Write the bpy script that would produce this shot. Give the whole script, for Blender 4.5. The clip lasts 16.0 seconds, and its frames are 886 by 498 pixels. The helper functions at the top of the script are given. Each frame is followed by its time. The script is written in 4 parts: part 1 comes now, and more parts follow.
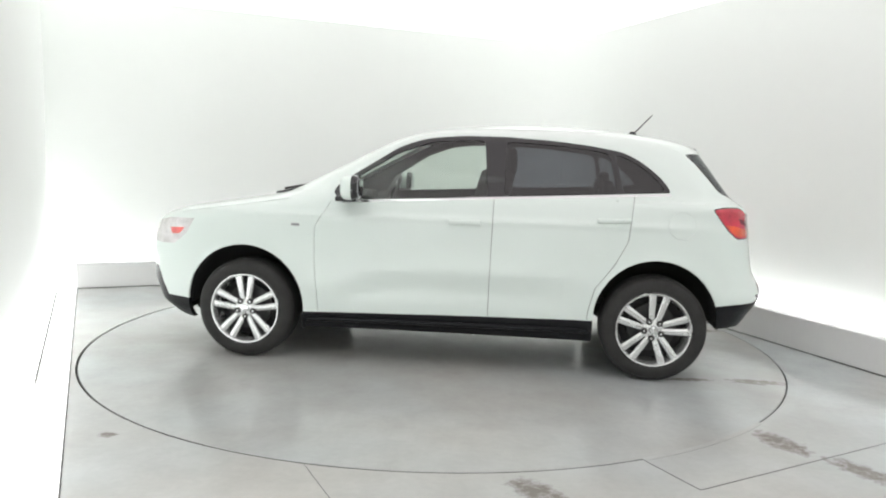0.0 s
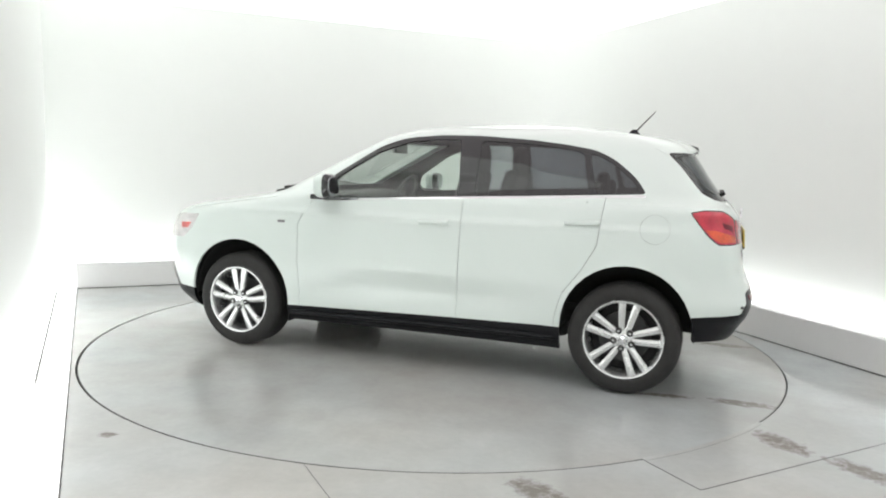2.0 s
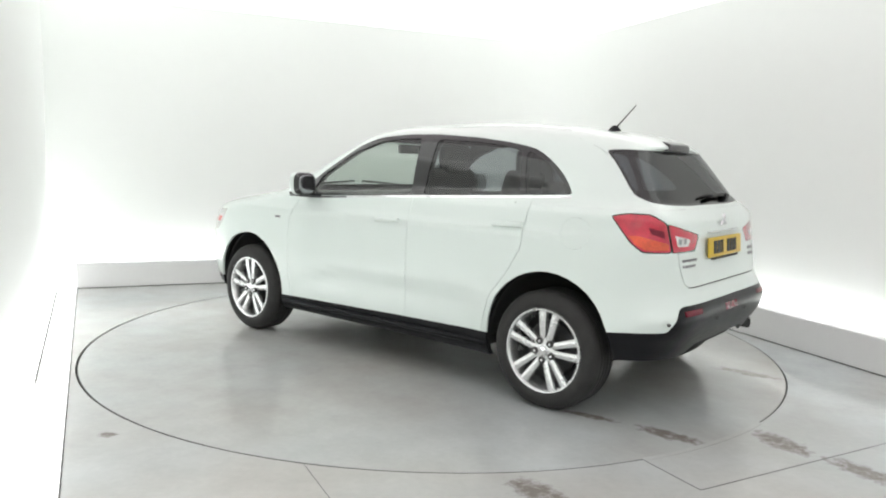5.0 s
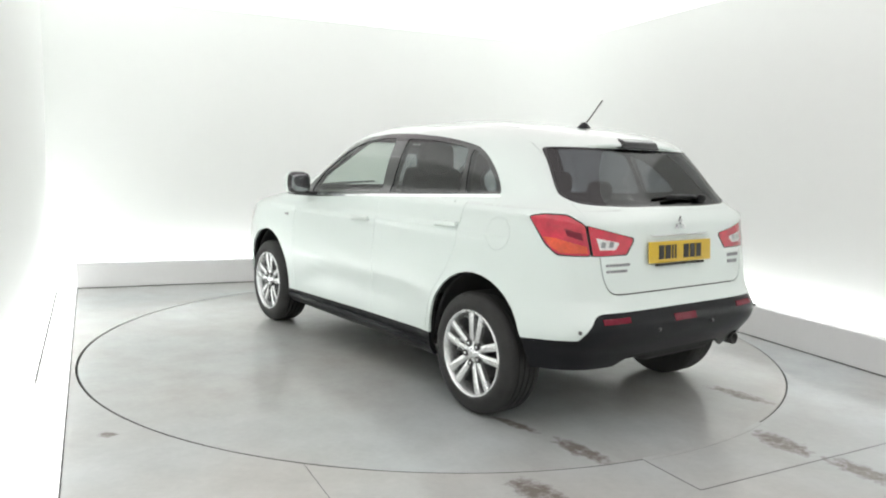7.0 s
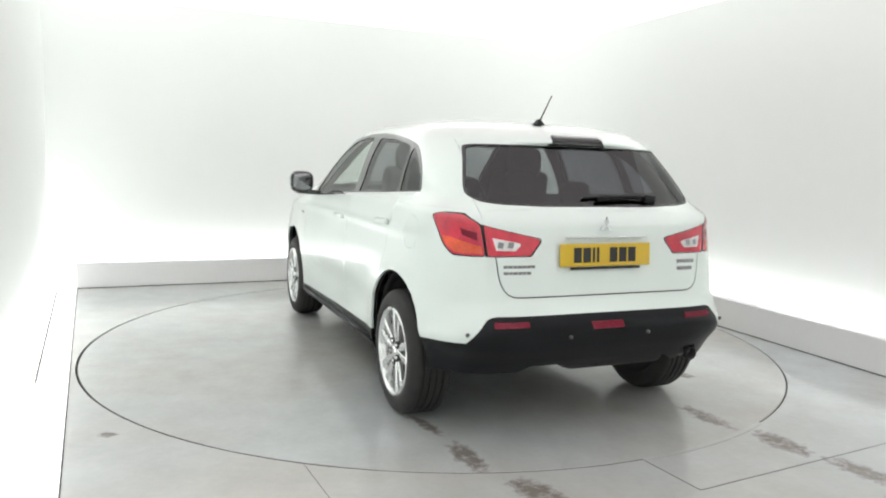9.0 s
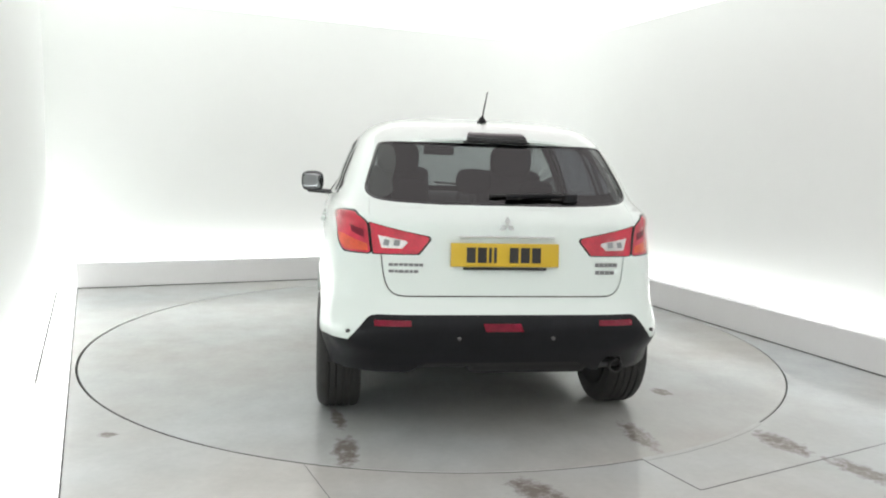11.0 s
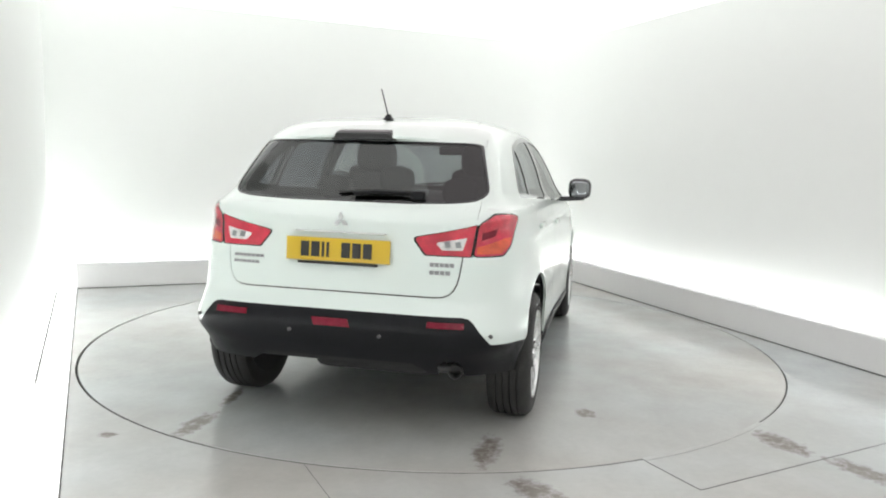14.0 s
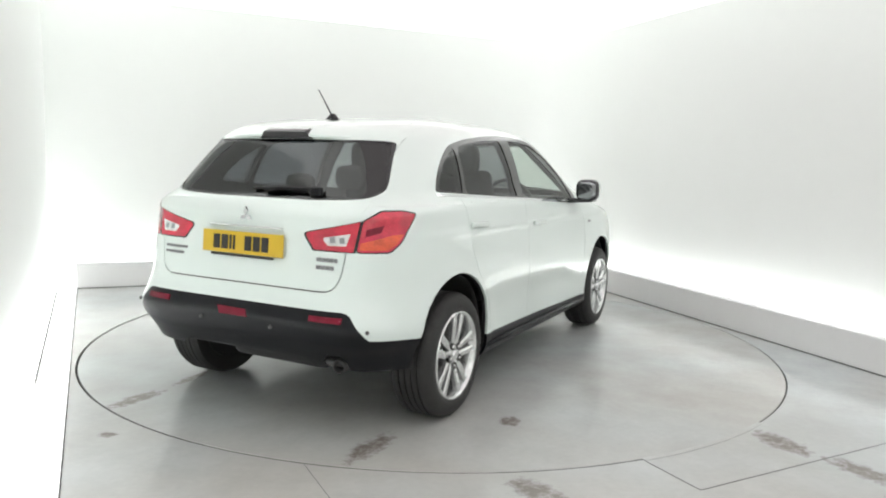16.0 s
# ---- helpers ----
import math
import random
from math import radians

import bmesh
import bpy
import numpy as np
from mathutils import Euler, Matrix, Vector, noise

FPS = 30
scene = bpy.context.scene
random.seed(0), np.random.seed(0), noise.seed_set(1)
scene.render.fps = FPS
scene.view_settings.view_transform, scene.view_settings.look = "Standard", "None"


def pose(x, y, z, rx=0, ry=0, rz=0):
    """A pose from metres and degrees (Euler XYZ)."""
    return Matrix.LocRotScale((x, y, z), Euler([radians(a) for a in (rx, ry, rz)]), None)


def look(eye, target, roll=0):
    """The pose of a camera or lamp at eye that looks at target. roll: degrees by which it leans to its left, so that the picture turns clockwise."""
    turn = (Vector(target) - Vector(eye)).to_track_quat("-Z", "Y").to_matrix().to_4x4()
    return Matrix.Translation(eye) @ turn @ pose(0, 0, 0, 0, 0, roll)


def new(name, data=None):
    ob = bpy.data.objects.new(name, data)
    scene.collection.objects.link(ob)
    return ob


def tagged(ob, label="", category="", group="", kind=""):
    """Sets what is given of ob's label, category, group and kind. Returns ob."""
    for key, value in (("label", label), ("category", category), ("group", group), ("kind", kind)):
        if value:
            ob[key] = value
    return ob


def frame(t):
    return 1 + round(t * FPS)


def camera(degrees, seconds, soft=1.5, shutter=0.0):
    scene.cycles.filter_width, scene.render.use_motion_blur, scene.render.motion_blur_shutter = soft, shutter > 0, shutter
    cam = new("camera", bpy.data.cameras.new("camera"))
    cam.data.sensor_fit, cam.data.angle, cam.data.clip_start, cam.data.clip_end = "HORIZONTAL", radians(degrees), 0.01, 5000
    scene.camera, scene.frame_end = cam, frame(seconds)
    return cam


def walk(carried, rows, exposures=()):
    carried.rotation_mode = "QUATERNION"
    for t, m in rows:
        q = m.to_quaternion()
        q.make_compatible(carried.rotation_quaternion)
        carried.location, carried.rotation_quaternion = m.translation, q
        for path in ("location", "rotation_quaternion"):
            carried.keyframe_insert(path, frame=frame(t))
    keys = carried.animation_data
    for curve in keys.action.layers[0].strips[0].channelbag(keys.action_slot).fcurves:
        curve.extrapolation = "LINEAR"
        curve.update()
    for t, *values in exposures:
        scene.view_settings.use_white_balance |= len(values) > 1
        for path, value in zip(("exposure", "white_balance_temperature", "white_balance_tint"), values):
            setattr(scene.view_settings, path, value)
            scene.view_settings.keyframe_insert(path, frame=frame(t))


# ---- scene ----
cam = camera(62.58, 16.0, soft=2.0)
EYE = (0.0, -5.525, 1.3517)
CAM = look(EYE, (0.0083, -4.5322, 1.2324), 1.657)
walk(cam, [(0, CAM), (16, CAM)], [(0, 0.2), (16, 0.2)])


def turn_at(t):
    """Degrees of the turntable: it runs down from the broadside view at a nearly even pace."""
    return 172.43 - 6.346 * t - 0.05405 * t * t + 0.0012941 * t ** 3


# ---- world and light ----
TOP_GLOW, KERB_GLOW, CEILING_GLOW = 0.70, 10.4, 0.89
world = bpy.data.worlds.new("world")
scene.world = world
world.use_nodes = True
world.node_tree.nodes["Background"].inputs[0].default_value = (0.9, 0.95, 0.92, 1)
world.node_tree.nodes["Background"].inputs[1].default_value = 0.3


# ---- materials ----
def rgba(c):
    return (c[0], c[1], c[2], 1) if len(c) == 3 else c


def surface(name, color, rough=0.5, metal=0.0, coat=0.0, vary=0.06, scale=6.0, bump=0.0, bump_scale=60.0, spec=0.5):
    """A principled surface with two scales of tone, uneven gloss and fine relief, in object space."""
    m = bpy.data.materials.new(name)
    m.use_nodes = True
    nt = m.node_tree
    b = nt.nodes["Principled BSDF"]
    b.inputs["Roughness"].default_value, b.inputs["Metallic"].default_value = rough, metal
    b.inputs["Coat Weight"].default_value, b.inputs["Coat Roughness"].default_value = coat, 0.06
    b.inputs["Specular IOR Level"].default_value = spec
    co = nt.nodes.new("ShaderNodeTexCoord")
    tones = None
    for k, (sc, amount) in enumerate(((scale, vary), (scale * 9, vary * 0.5))):
        n = nt.nodes.new("ShaderNodeTexNoise")
        n.inputs["Scale"].default_value, n.inputs["Detail"].default_value = sc, 5
        nt.links.new(co.outputs["Object"], n.inputs["Vector"])
        r = nt.nodes.new("ShaderNodeMapRange")
        r.inputs["From Min"].default_value, r.inputs["From Max"].default_value = 0.1, 0.9
        r.inputs["To Min"].default_value, r.inputs["To Max"].default_value = 1 - amount, 1 + amount
        nt.links.new(n.outputs["Fac"], r.inputs["Value"])
        if tones is None:
            tones = r.outputs["Result"]
            g = nt.nodes.new("ShaderNodeMapRange")
            spread = min(vary, 0.06)
            g.inputs["To Min"].default_value, g.inputs["To Max"].default_value = max(rough - spread, 0.0), min(rough + spread, 1)
            nt.links.new(n.outputs["Fac"], g.inputs["Value"])
            nt.links.new(g.outputs["Result"], b.inputs["Roughness"])
        else:
            mul = nt.nodes.new("ShaderNodeMath")
            mul.operation = "MULTIPLY"
            nt.links.new(tones, mul.inputs[0])
            nt.links.new(r.outputs["Result"], mul.inputs[1])
            tones = mul.outputs[0]
    v = nt.nodes.new("ShaderNodeVectorMath")
    v.operation = "SCALE"
    v.inputs[0].default_value = color[:3]
    nt.links.new(tones, v.inputs["Scale"])
    nt.links.new(v.outputs[0], b.inputs["Base Color"])
    if bump:
        n = nt.nodes.new("ShaderNodeTexNoise")
        n.inputs["Scale"].default_value, n.inputs["Detail"].default_value = bump_scale, 4
        nt.links.new(co.outputs["Object"], n.inputs["Vector"])
        bp = nt.nodes.new("ShaderNodeBump")
        bp.inputs["Strength"].default_value, bp.inputs["Distance"].default_value = bump, 0.004
        nt.links.new(n.outputs["Fac"], bp.inputs["Height"])
        nt.links.new(bp.outputs["Normal"], b.inputs["Normal"])
    return m


def glowing(name, color, strength, base=0.8):
    m = bpy.data.materials.new(name)
    m.use_nodes = True
    b = m.node_tree.nodes["Principled BSDF"]
    b.inputs["Base Color"].default_value = (base, base, base, 1)
    b.inputs["Emission Color"].default_value, b.inputs["Emission Strength"].default_value = rgba(color), strength
    return m


def pane(name, tint, gloss=0.03):
    """Thin glass: it tints what is behind it and mirrors more at a glance."""
    m = bpy.data.materials.new(name)
    m.use_nodes = True
    nt = m.node_tree
    nt.nodes.remove(nt.nodes["Principled BSDF"])
    t, g, mix, f, power, scaled = (nt.nodes.new("ShaderNode" + k) for k in ("BsdfTransparent", "BsdfGlossy", "MixShader", "LayerWeight", "Math", "Math"))
    power.operation, power.inputs[1].default_value = "POWER", 5.0
    scaled.operation, scaled.inputs[1].default_value, scaled.inputs[2].default_value = "MULTIPLY_ADD", 0.85, 0.08
    t.inputs["Color"].default_value = rgba(tint)
    g.inputs["Roughness"].default_value = gloss
    f.inputs["Blend"].default_value = 0.5
    nt.links.new(f.outputs["Facing"], power.inputs[0])
    nt.links.new(power.outputs[0], scaled.inputs[0])
    nt.links.new(scaled.outputs[0], mix.inputs[0])
    nt.links.new(t.outputs[0], mix.inputs[1])
    nt.links.new(g.outputs[0], mix.inputs[2])
    nt.links.new(mix.outputs[0], nt.nodes["Material Output"].inputs["Surface"])
    return m


def lens(name, color, rough=0.12):
    m = surface(name, color, rough, 0.0, 1.0, 0.45, 14, 0.35, 160)
    return m


def floor_paint(name, color, stains, base_rough=0.165):
    """Worn grey floor paint with cloudy tone, scuffs, a soft sheen, and brown marks in given ellipses (x, y, half length, half width, degrees)."""
    m = bpy.data.materials.new(name)
    m.use_nodes = True
    nt = m.node_tree
    b = nt.nodes["Principled BSDF"]
    b.inputs["Specular IOR Level"].default_value = 0.6
    co = nt.nodes.new("ShaderNodeTexCoord")

    def noise_at(scale, detail=6, vector=None, rough=0.6):
        n = nt.nodes.new("ShaderNodeTexNoise")
        n.inputs["Scale"].default_value, n.inputs["Detail"].default_value, n.inputs["Roughness"].default_value = scale, detail, rough
        nt.links.new(vector or co.outputs["Object"], n.inputs["Vector"])
        return n.outputs["Fac"]

    def span(value, a, b0, lo, hi):
        r = nt.nodes.new("ShaderNodeMapRange")
        for k, x in (("From Min", a), ("From Max", b0), ("To Min", lo), ("To Max", hi)):
            r.inputs[k].default_value = x
        nt.links.new(value, r.inputs["Value"])
        return r.outputs["Result"]

    def calc(op, x, y=None):
        n = nt.nodes.new("ShaderNodeMath")
        n.operation = op
        for k, v in enumerate((x, y)):
            if isinstance(v, (int, float)):
                n.inputs[k].default_value = v
            elif v is not None:
                nt.links.new(v, n.inputs[k])
        return n.outputs[0]

    cloud = calc("MULTIPLY", span(noise_at(1.1, 4), 0.1, 0.9, 0.88, 1.12), span(noise_at(4.5, 5), 0.1, 0.9, 0.9, 1.1))
    grain = span(noise_at(26), 0.1, 0.9, 0.94, 1.06)
    tone = calc("MULTIPLY", cloud, grain)
    v = nt.nodes.new("ShaderNodeVectorMath")
    v.operation = "SCALE"
    v.inputs[0].default_value = color[:3]
    drift = nt.nodes.new("ShaderNodeMix")
    drift.data_type = "RGBA"
    nt.links.new(span(noise_at(0.55, 3), 0.35, 0.65, 0.0, 1.0), drift.inputs["Factor"])
    drift.inputs["A"].default_value = (color[0] * 1.03, color[1] * 0.985, color[2] * 0.94, 1)
    drift.inputs["B"].default_value = (color[0] * 0.965, color[1] * 1.0, color[2] * 1.02, 1)
    nt.links.new(drift.outputs["Result"], v.inputs[0])
    nt.links.new(tone, v.inputs["Scale"])
    total = None
    for x, y, a, w, turn in stains:
        mp = nt.nodes.new("ShaderNodeMapping")
        mp.vector_type = "TEXTURE"
        mp.inputs["Location"].default_value = (x, y, 0)
        mp.inputs["Rotation"].default_value = (0, 0, radians(turn))
        mp.inputs["Scale"].default_value = (a, w, 1)
        nt.links.new(co.outputs["Object"], mp.inputs["Vector"])
        ln = nt.nodes.new("ShaderNodeVectorMath")
        ln.operation = "LENGTH"
        nt.links.new(mp.outputs[0], ln.inputs[0])
        inside = span(ln.outputs["Value"], 0.35, 1.15, 0.46, 0.0)
        total = inside if total is None else calc("MAXIMUM", total, inside)
    col = v.outputs[0]
    if total is not None:
        patchy = span(calc("ADD", total, noise_at(17, 8, rough=0.75)), 0.76, 0.98, 0.0, 0.85)
        patchy = calc("MULTIPLY", patchy, span(total, 0.0, 0.15, 0, 1))
        mix = nt.nodes.new("ShaderNodeMix")
        mix.data_type = "RGBA"
        nt.links.new(patchy, mix.inputs["Factor"])
        nt.links.new(col, mix.inputs["A"])
        mix.inputs["B"].default_value = (0.175, 0.145, 0.125, 1)
        col = mix.outputs["Result"]
    nt.links.new(col, b.inputs["Base Color"])
    nt.links.new(span(noise_at(2.4), 0.1, 0.9, base_rough - 0.03, base_rough + 0.08), b.inputs["Roughness"])
    bp = nt.nodes.new("ShaderNodeBump")
    bp.inputs["Strength"].default_value, bp.inputs["Distance"].default_value = 0.025, 0.004
    nt.links.new(noise_at(5), bp.inputs["Height"])
    nt.links.new(bp.outputs["Normal"], b.inputs["Normal"])
    return m


WALL = surface("white_wall_paint", (0.83, 0.85, 0.83), 0.6, vary=0.012, scale=1.2, bump=0.04, bump_scale=40)
KERB = surface("white_kerb_paint", (0.8, 0.8, 0.795), 0.45, vary=0.03, scale=3, bump=0.08, bump_scale=50)
# pale ceiling with emission added, to look bright and light the car from above
CEILING = glowing("ceiling_added_glow", (1.0, 0.935, 0.94), CEILING_GLOW, 0.05)
GLOW_TOP = glowing("cove_light", (0.985, 1.0, 0.965), TOP_GLOW)
GLOW_KERB = glowing("kerb_light", (0.975, 0.99, 0.99), KERB_GLOW)
# left kerb's white: emission stands in for the strong light falling on it
GLOW_LIT_KERB = glowing("kerb_paint_added_glow", (0.97, 1.0, 0.99), 1.1)
JOINT = surface("grey_joint", (0.16, 0.16, 0.155), 0.7)
PALE_JOINT = surface("pale_grey_joint", (0.34, 0.34, 0.33), 0.7)
SEAM = surface("dark_seam", (0.06, 0.06, 0.058), 0.7)
FLOOR = floor_paint("grey_floor_paint", (0.485, 0.498, 0.492), [(1.755, -2.02, 0.27, 0.13, -66), (1.98, -2.36, 0.30, 0.12, -58), (0.44, -2.63, 0.22, 0.14, -45), (-1.56, -2.14, 0.07, 0.06, 0)])
DISC = floor_paint("turntable_paint", (0.475, 0.487, 0.478), [(-2.19, 0.70, 0.28, 0.10, 0), (-2.10, -0.77, 0.32, 0.10, 0), (-1.75, 0.74, 0.26, 0.06, 8), (-1.42, -1.2, 0.12, 0.09, 20)])
PAINT = surface("white_car_paint", (0.728, 0.80, 0.768), 0.28, coat=0.8, vary=0.004, scale=1.5)
PLASTIC = surface("black_textured_plastic", (0.009, 0.0095, 0.0115), 0.33, vary=0.2, scale=10, bump=0.15, bump_scale=400, spec=0.2)
# bumper plastic in a lighter grey: light caught by the lip, put into the colour
LIT_PLASTIC = surface("lit_bumper_plastic", (0.045, 0.045, 0.047), 0.36, vary=0.15, scale=10, bump=0.1, bump_scale=300)
GLOSS = surface("gloss_black_trim", (0.012, 0.012, 0.014), 0.12, coat=0.5, vary=0.05, spec=0.5)
RUBBER = surface("tyre_rubber", (0.031, 0.0305, 0.030), 0.6, vary=0.3, scale=14, bump=0.3, bump_scale=150, spec=0.3)
ALLOY = surface("silver_alloy", (0.74, 0.75, 0.75), 0.26, metal=0.8, vary=0.05, scale=12)
STEEL = surface("dull_brake_steel", (0.07, 0.07, 0.07), 0.5, metal=0.7, vary=0.2, scale=15)
CHROME = surface("chrome", (0.75, 0.76, 0.77), 0.08, metal=1.0, vary=0.02)
RED = lens("red_lens", (0.55, 0.016, 0.046), 0.06)
AMBER = lens("amber_lens", (0.66, 0.07, 0.024), 0.06)
MARKER = lens("pink_red_marker", (0.75, 0.17, 0.16), 0.1)
CLEAR = lens("clear_lens", (0.72, 0.70, 0.70))
DULLRED = surface("dark_red_reflector", (0.16, 0.006, 0.021), 0.25, coat=0.1, vary=0.3, scale=40, spec=0.3)
GLASS = pane("clear_side_glass", (0.78, 0.84, 0.80))
TINT = pane("privacy_glass", (0.285, 0.305, 0.325))
MIRROR = surface("mirror_glass", (0.30, 0.31, 0.32), 0.06, metal=1.0, vary=0.0)
LINER = surface("dark_liner", (0.02, 0.02, 0.021), 0.8, vary=0.2)
FABRIC = surface("black_seat_cloth", (0.018, 0.018, 0.02), 0.85, vary=0.15, scale=20, bump=0.2, bump_scale=300)
TRIM = surface("grey_cabin_trim", (0.10, 0.10, 0.10), 0.6, vary=0.08, scale=8)
YELLOW = surface("yellow_plate", (0.64, 0.43, 0.03), 0.3, vary=0.03, scale=12)
INK = surface("black_ink", (0.02, 0.02, 0.02), 0.5)
GREYINK = surface("grey_metal_lettering", (0.25, 0.25, 0.26), 0.3, metal=0.6)


# ---- mesh helpers ----
def part(name, bm, material, parent=None, label="", smooth=True, kind="", category="", group=""):
    """Links a bmesh as one mesh object under a thing or a part."""
    me = bpy.data.meshes.new(name)
    bm.to_mesh(me)
    bm.free()
    for p in me.polygons:
        p.use_smooth = smooth
    me.materials.append(material)
    ob = new(name, me)
    if parent:
        ob.parent = parent
    return tagged(ob, label, category, group, kind)


def sharp(ob, degrees=35):
    ob.data.set_sharp_from_angle(angle=radians(degrees))
    return ob


def prism(bm, pts, z0, z1):
    """An upright prism over a ring of (x, y)."""
    lo, hi = [bm.verts.new((x, y, z0)) for x, y in pts], [bm.verts.new((x, y, z1)) for x, y in pts]
    n = len(pts)
    bm.faces.new(lo[::-1]), bm.faces.new(hi)
    for k in range(n):
        bm.faces.new((lo[k], lo[(k + 1) % n], hi[(k + 1) % n], hi[k]))
    return bm


def block(size, at=(0, 0, 0), bevel=0.0, turn=None, segments=2, taper=None):
    bm = bmesh.new()
    bmesh.ops.create_cube(bm, size=1)
    for v in bm.verts:
        v.co = Vector((v.co.x * size[0], v.co.y * size[1], v.co.z * size[2]))
        if taper and v.co.z > 0:
            v.co.x *= taper[0]
            v.co.y *= taper[1]
    if bevel:
        bmesh.ops.bevel(bm, geom=list(bm.edges), offset=bevel, segments=segments, profile=0.6, affect="EDGES")
    bm.transform(Matrix.Translation(at) @ (turn or Matrix()))
    return bm


def lathe(profile, steps=48, closed=False):
    """Turns a profile of (radius, y) round the y axis."""
    bm = bmesh.new()
    rings = []
    for k in range(steps):
        a = 2 * math.pi * k / steps
        rings.append([bm.verts.new((r * math.cos(a), y, r * math.sin(a))) for r, y in profile])
    n = len(profile)
    for k in range(steps):
        p, q = rings[k], rings[(k + 1) % steps]
        for j in range(n if closed else n - 1):
            bm.faces.new((p[j], p[(j + 1) % n], q[(j + 1) % n], q[j]))
    bmesh.ops.recalc_face_normals(bm, faces=bm.faces)
    return bm


def tube(points, radius, steps=10, end=None):
    """A round bar along points, tapering to the radius end."""
    bm = bmesh.new()
    pts = [Vector(p) for p in points]
    rings = []
    for k, p in enumerate(pts):
        d = (pts[min(k + 1, len(pts) - 1)] - pts[max(k - 1, 0)]).normalized()
        side = d.cross(Vector((0, 0, 1)) if abs(d.z) < 0.9 else Vector((1, 0, 0))).normalized()
        up = side.cross(d)
        r = radius if end is None else radius + (end - radius) * k / (len(pts) - 1)
        rings.append([bm.verts.new(p + r * (math.cos(a) * side + math.sin(a) * up)) for a in (2 * math.pi * j / steps for j in range(steps))])
    for p, q in zip(rings, rings[1:]):
        for j in range(steps):
            bm.faces.new((p[j], p[(j + 1) % steps], q[(j + 1) % steps], q[j]))
    bm.faces.new(rings[0]), bm.faces.new(rings[-1][::-1])
    bmesh.ops.recalc_face_normals(bm, faces=bm.faces)
    return bm


def strip(bm, a, b, width, z0, z1):
    """A bar on the floor from a to b."""
    a, b = Vector(a), Vector(b)
    n = Vector((-(b - a).y, (b - a).x)).normalized() * width / 2
    return prism(bm, [tuple(a - n), tuple(b - n), tuple(b + n), tuple(a + n)], z0, z1)


def smooth_table(rows, sigma):
    """A smooth curve through a table of (z, value)."""
    z, v = np.array(rows, float).T
    fine = np.arange(z[0] - 0.2, z[-1] + 0.2, 0.002)
    values = np.interp(fine, z, v)
    k = np.exp(-0.5 * (np.arange(-60, 61) * 0.002 / sigma) ** 2)
    pad = np.pad(values, 60, mode="edge")
    return fine, np.convolve(pad, k / k.sum(), mode="valid")


# ---- the studio ----
def along(p, d, s, n=(0, 0), g=0.0):
    return (p[0] + d[0] * s + n[0] * g, p[1] + d[1] * s + n[1] * g)


def meet(p, d, q, e):
    """Where the line through p along d meets the line through q along e."""
    k = ((q[0] - p[0]) * e[1] - (q[1] - p[1]) * e[0]) / (d[0] * e[1] - d[1] * e[0])
    return (p[0] + d[0] * k, p[1] + d[1] * k)


def unit(degrees):
    return (math.cos(radians(degrees)), math.sin(radians(degrees)))


BACK, RIGHT, LEFT = unit(23.25), unit(-68.7), unit(-64.58)
BACK_N, RIGHT_N, LEFT_N = unit(113.25), unit(21.3), unit(205.42)
BACK_P, RIGHT_P, LEFT_P = (-3.528, 1.606), (2.486, 0.62), (-3.548, 1.603)
NEAR_P = (0.0, -7.2)
WALL_GAP, KERB_HIGH, KERB_THICK, WALL_HIGH, ROOM_HIGH = 0.24, 0.248, 0.11, 2.86, 3.0


def line(p, n, g):
    return (p[0] + n[0] * g, p[1] + n[1] * g)


def ring(g):
    """Corners of the room, g metres behind the kerb's face: back left, back right, near right, near left."""
    b, r, l = line(BACK_P, BACK_N, g), line(RIGHT_P, RIGHT_N, g), line(LEFT_P, LEFT_N, g)
    near = (NEAR_P[0], NEAR_P[1] - g)
    return [meet(b, BACK, l, LEFT), meet(b, BACK, r, RIGHT), meet(near, BACK, r, RIGHT), meet(near, BACK, l, LEFT)]


def rounded(a, c, b, radius, steps=14):
    """A corner c between a and b, rounded."""
    a, c, b = Vector(a), Vector(c), Vector(b)
    u, v = (a - c).normalized(), (b - c).normalized()
    p, q = c + u * radius, c + v * radius
    return [tuple((1 - s) ** 2 * p + 2 * s * (1 - s) * c + s * s * q) for s in (k / steps for k in range(steps + 1))]


def upright(name, inner, outer, z0, z1, material, label=""):
    bm = bmesh.new()
    prism(bm, list(inner) + list(outer)[::-1], z0, z1)
    bmesh.ops.recalc_face_normals(bm, faces=bm.faces)
    return sharp(part(name, bm, material, None, label, True, "structure"), 30)


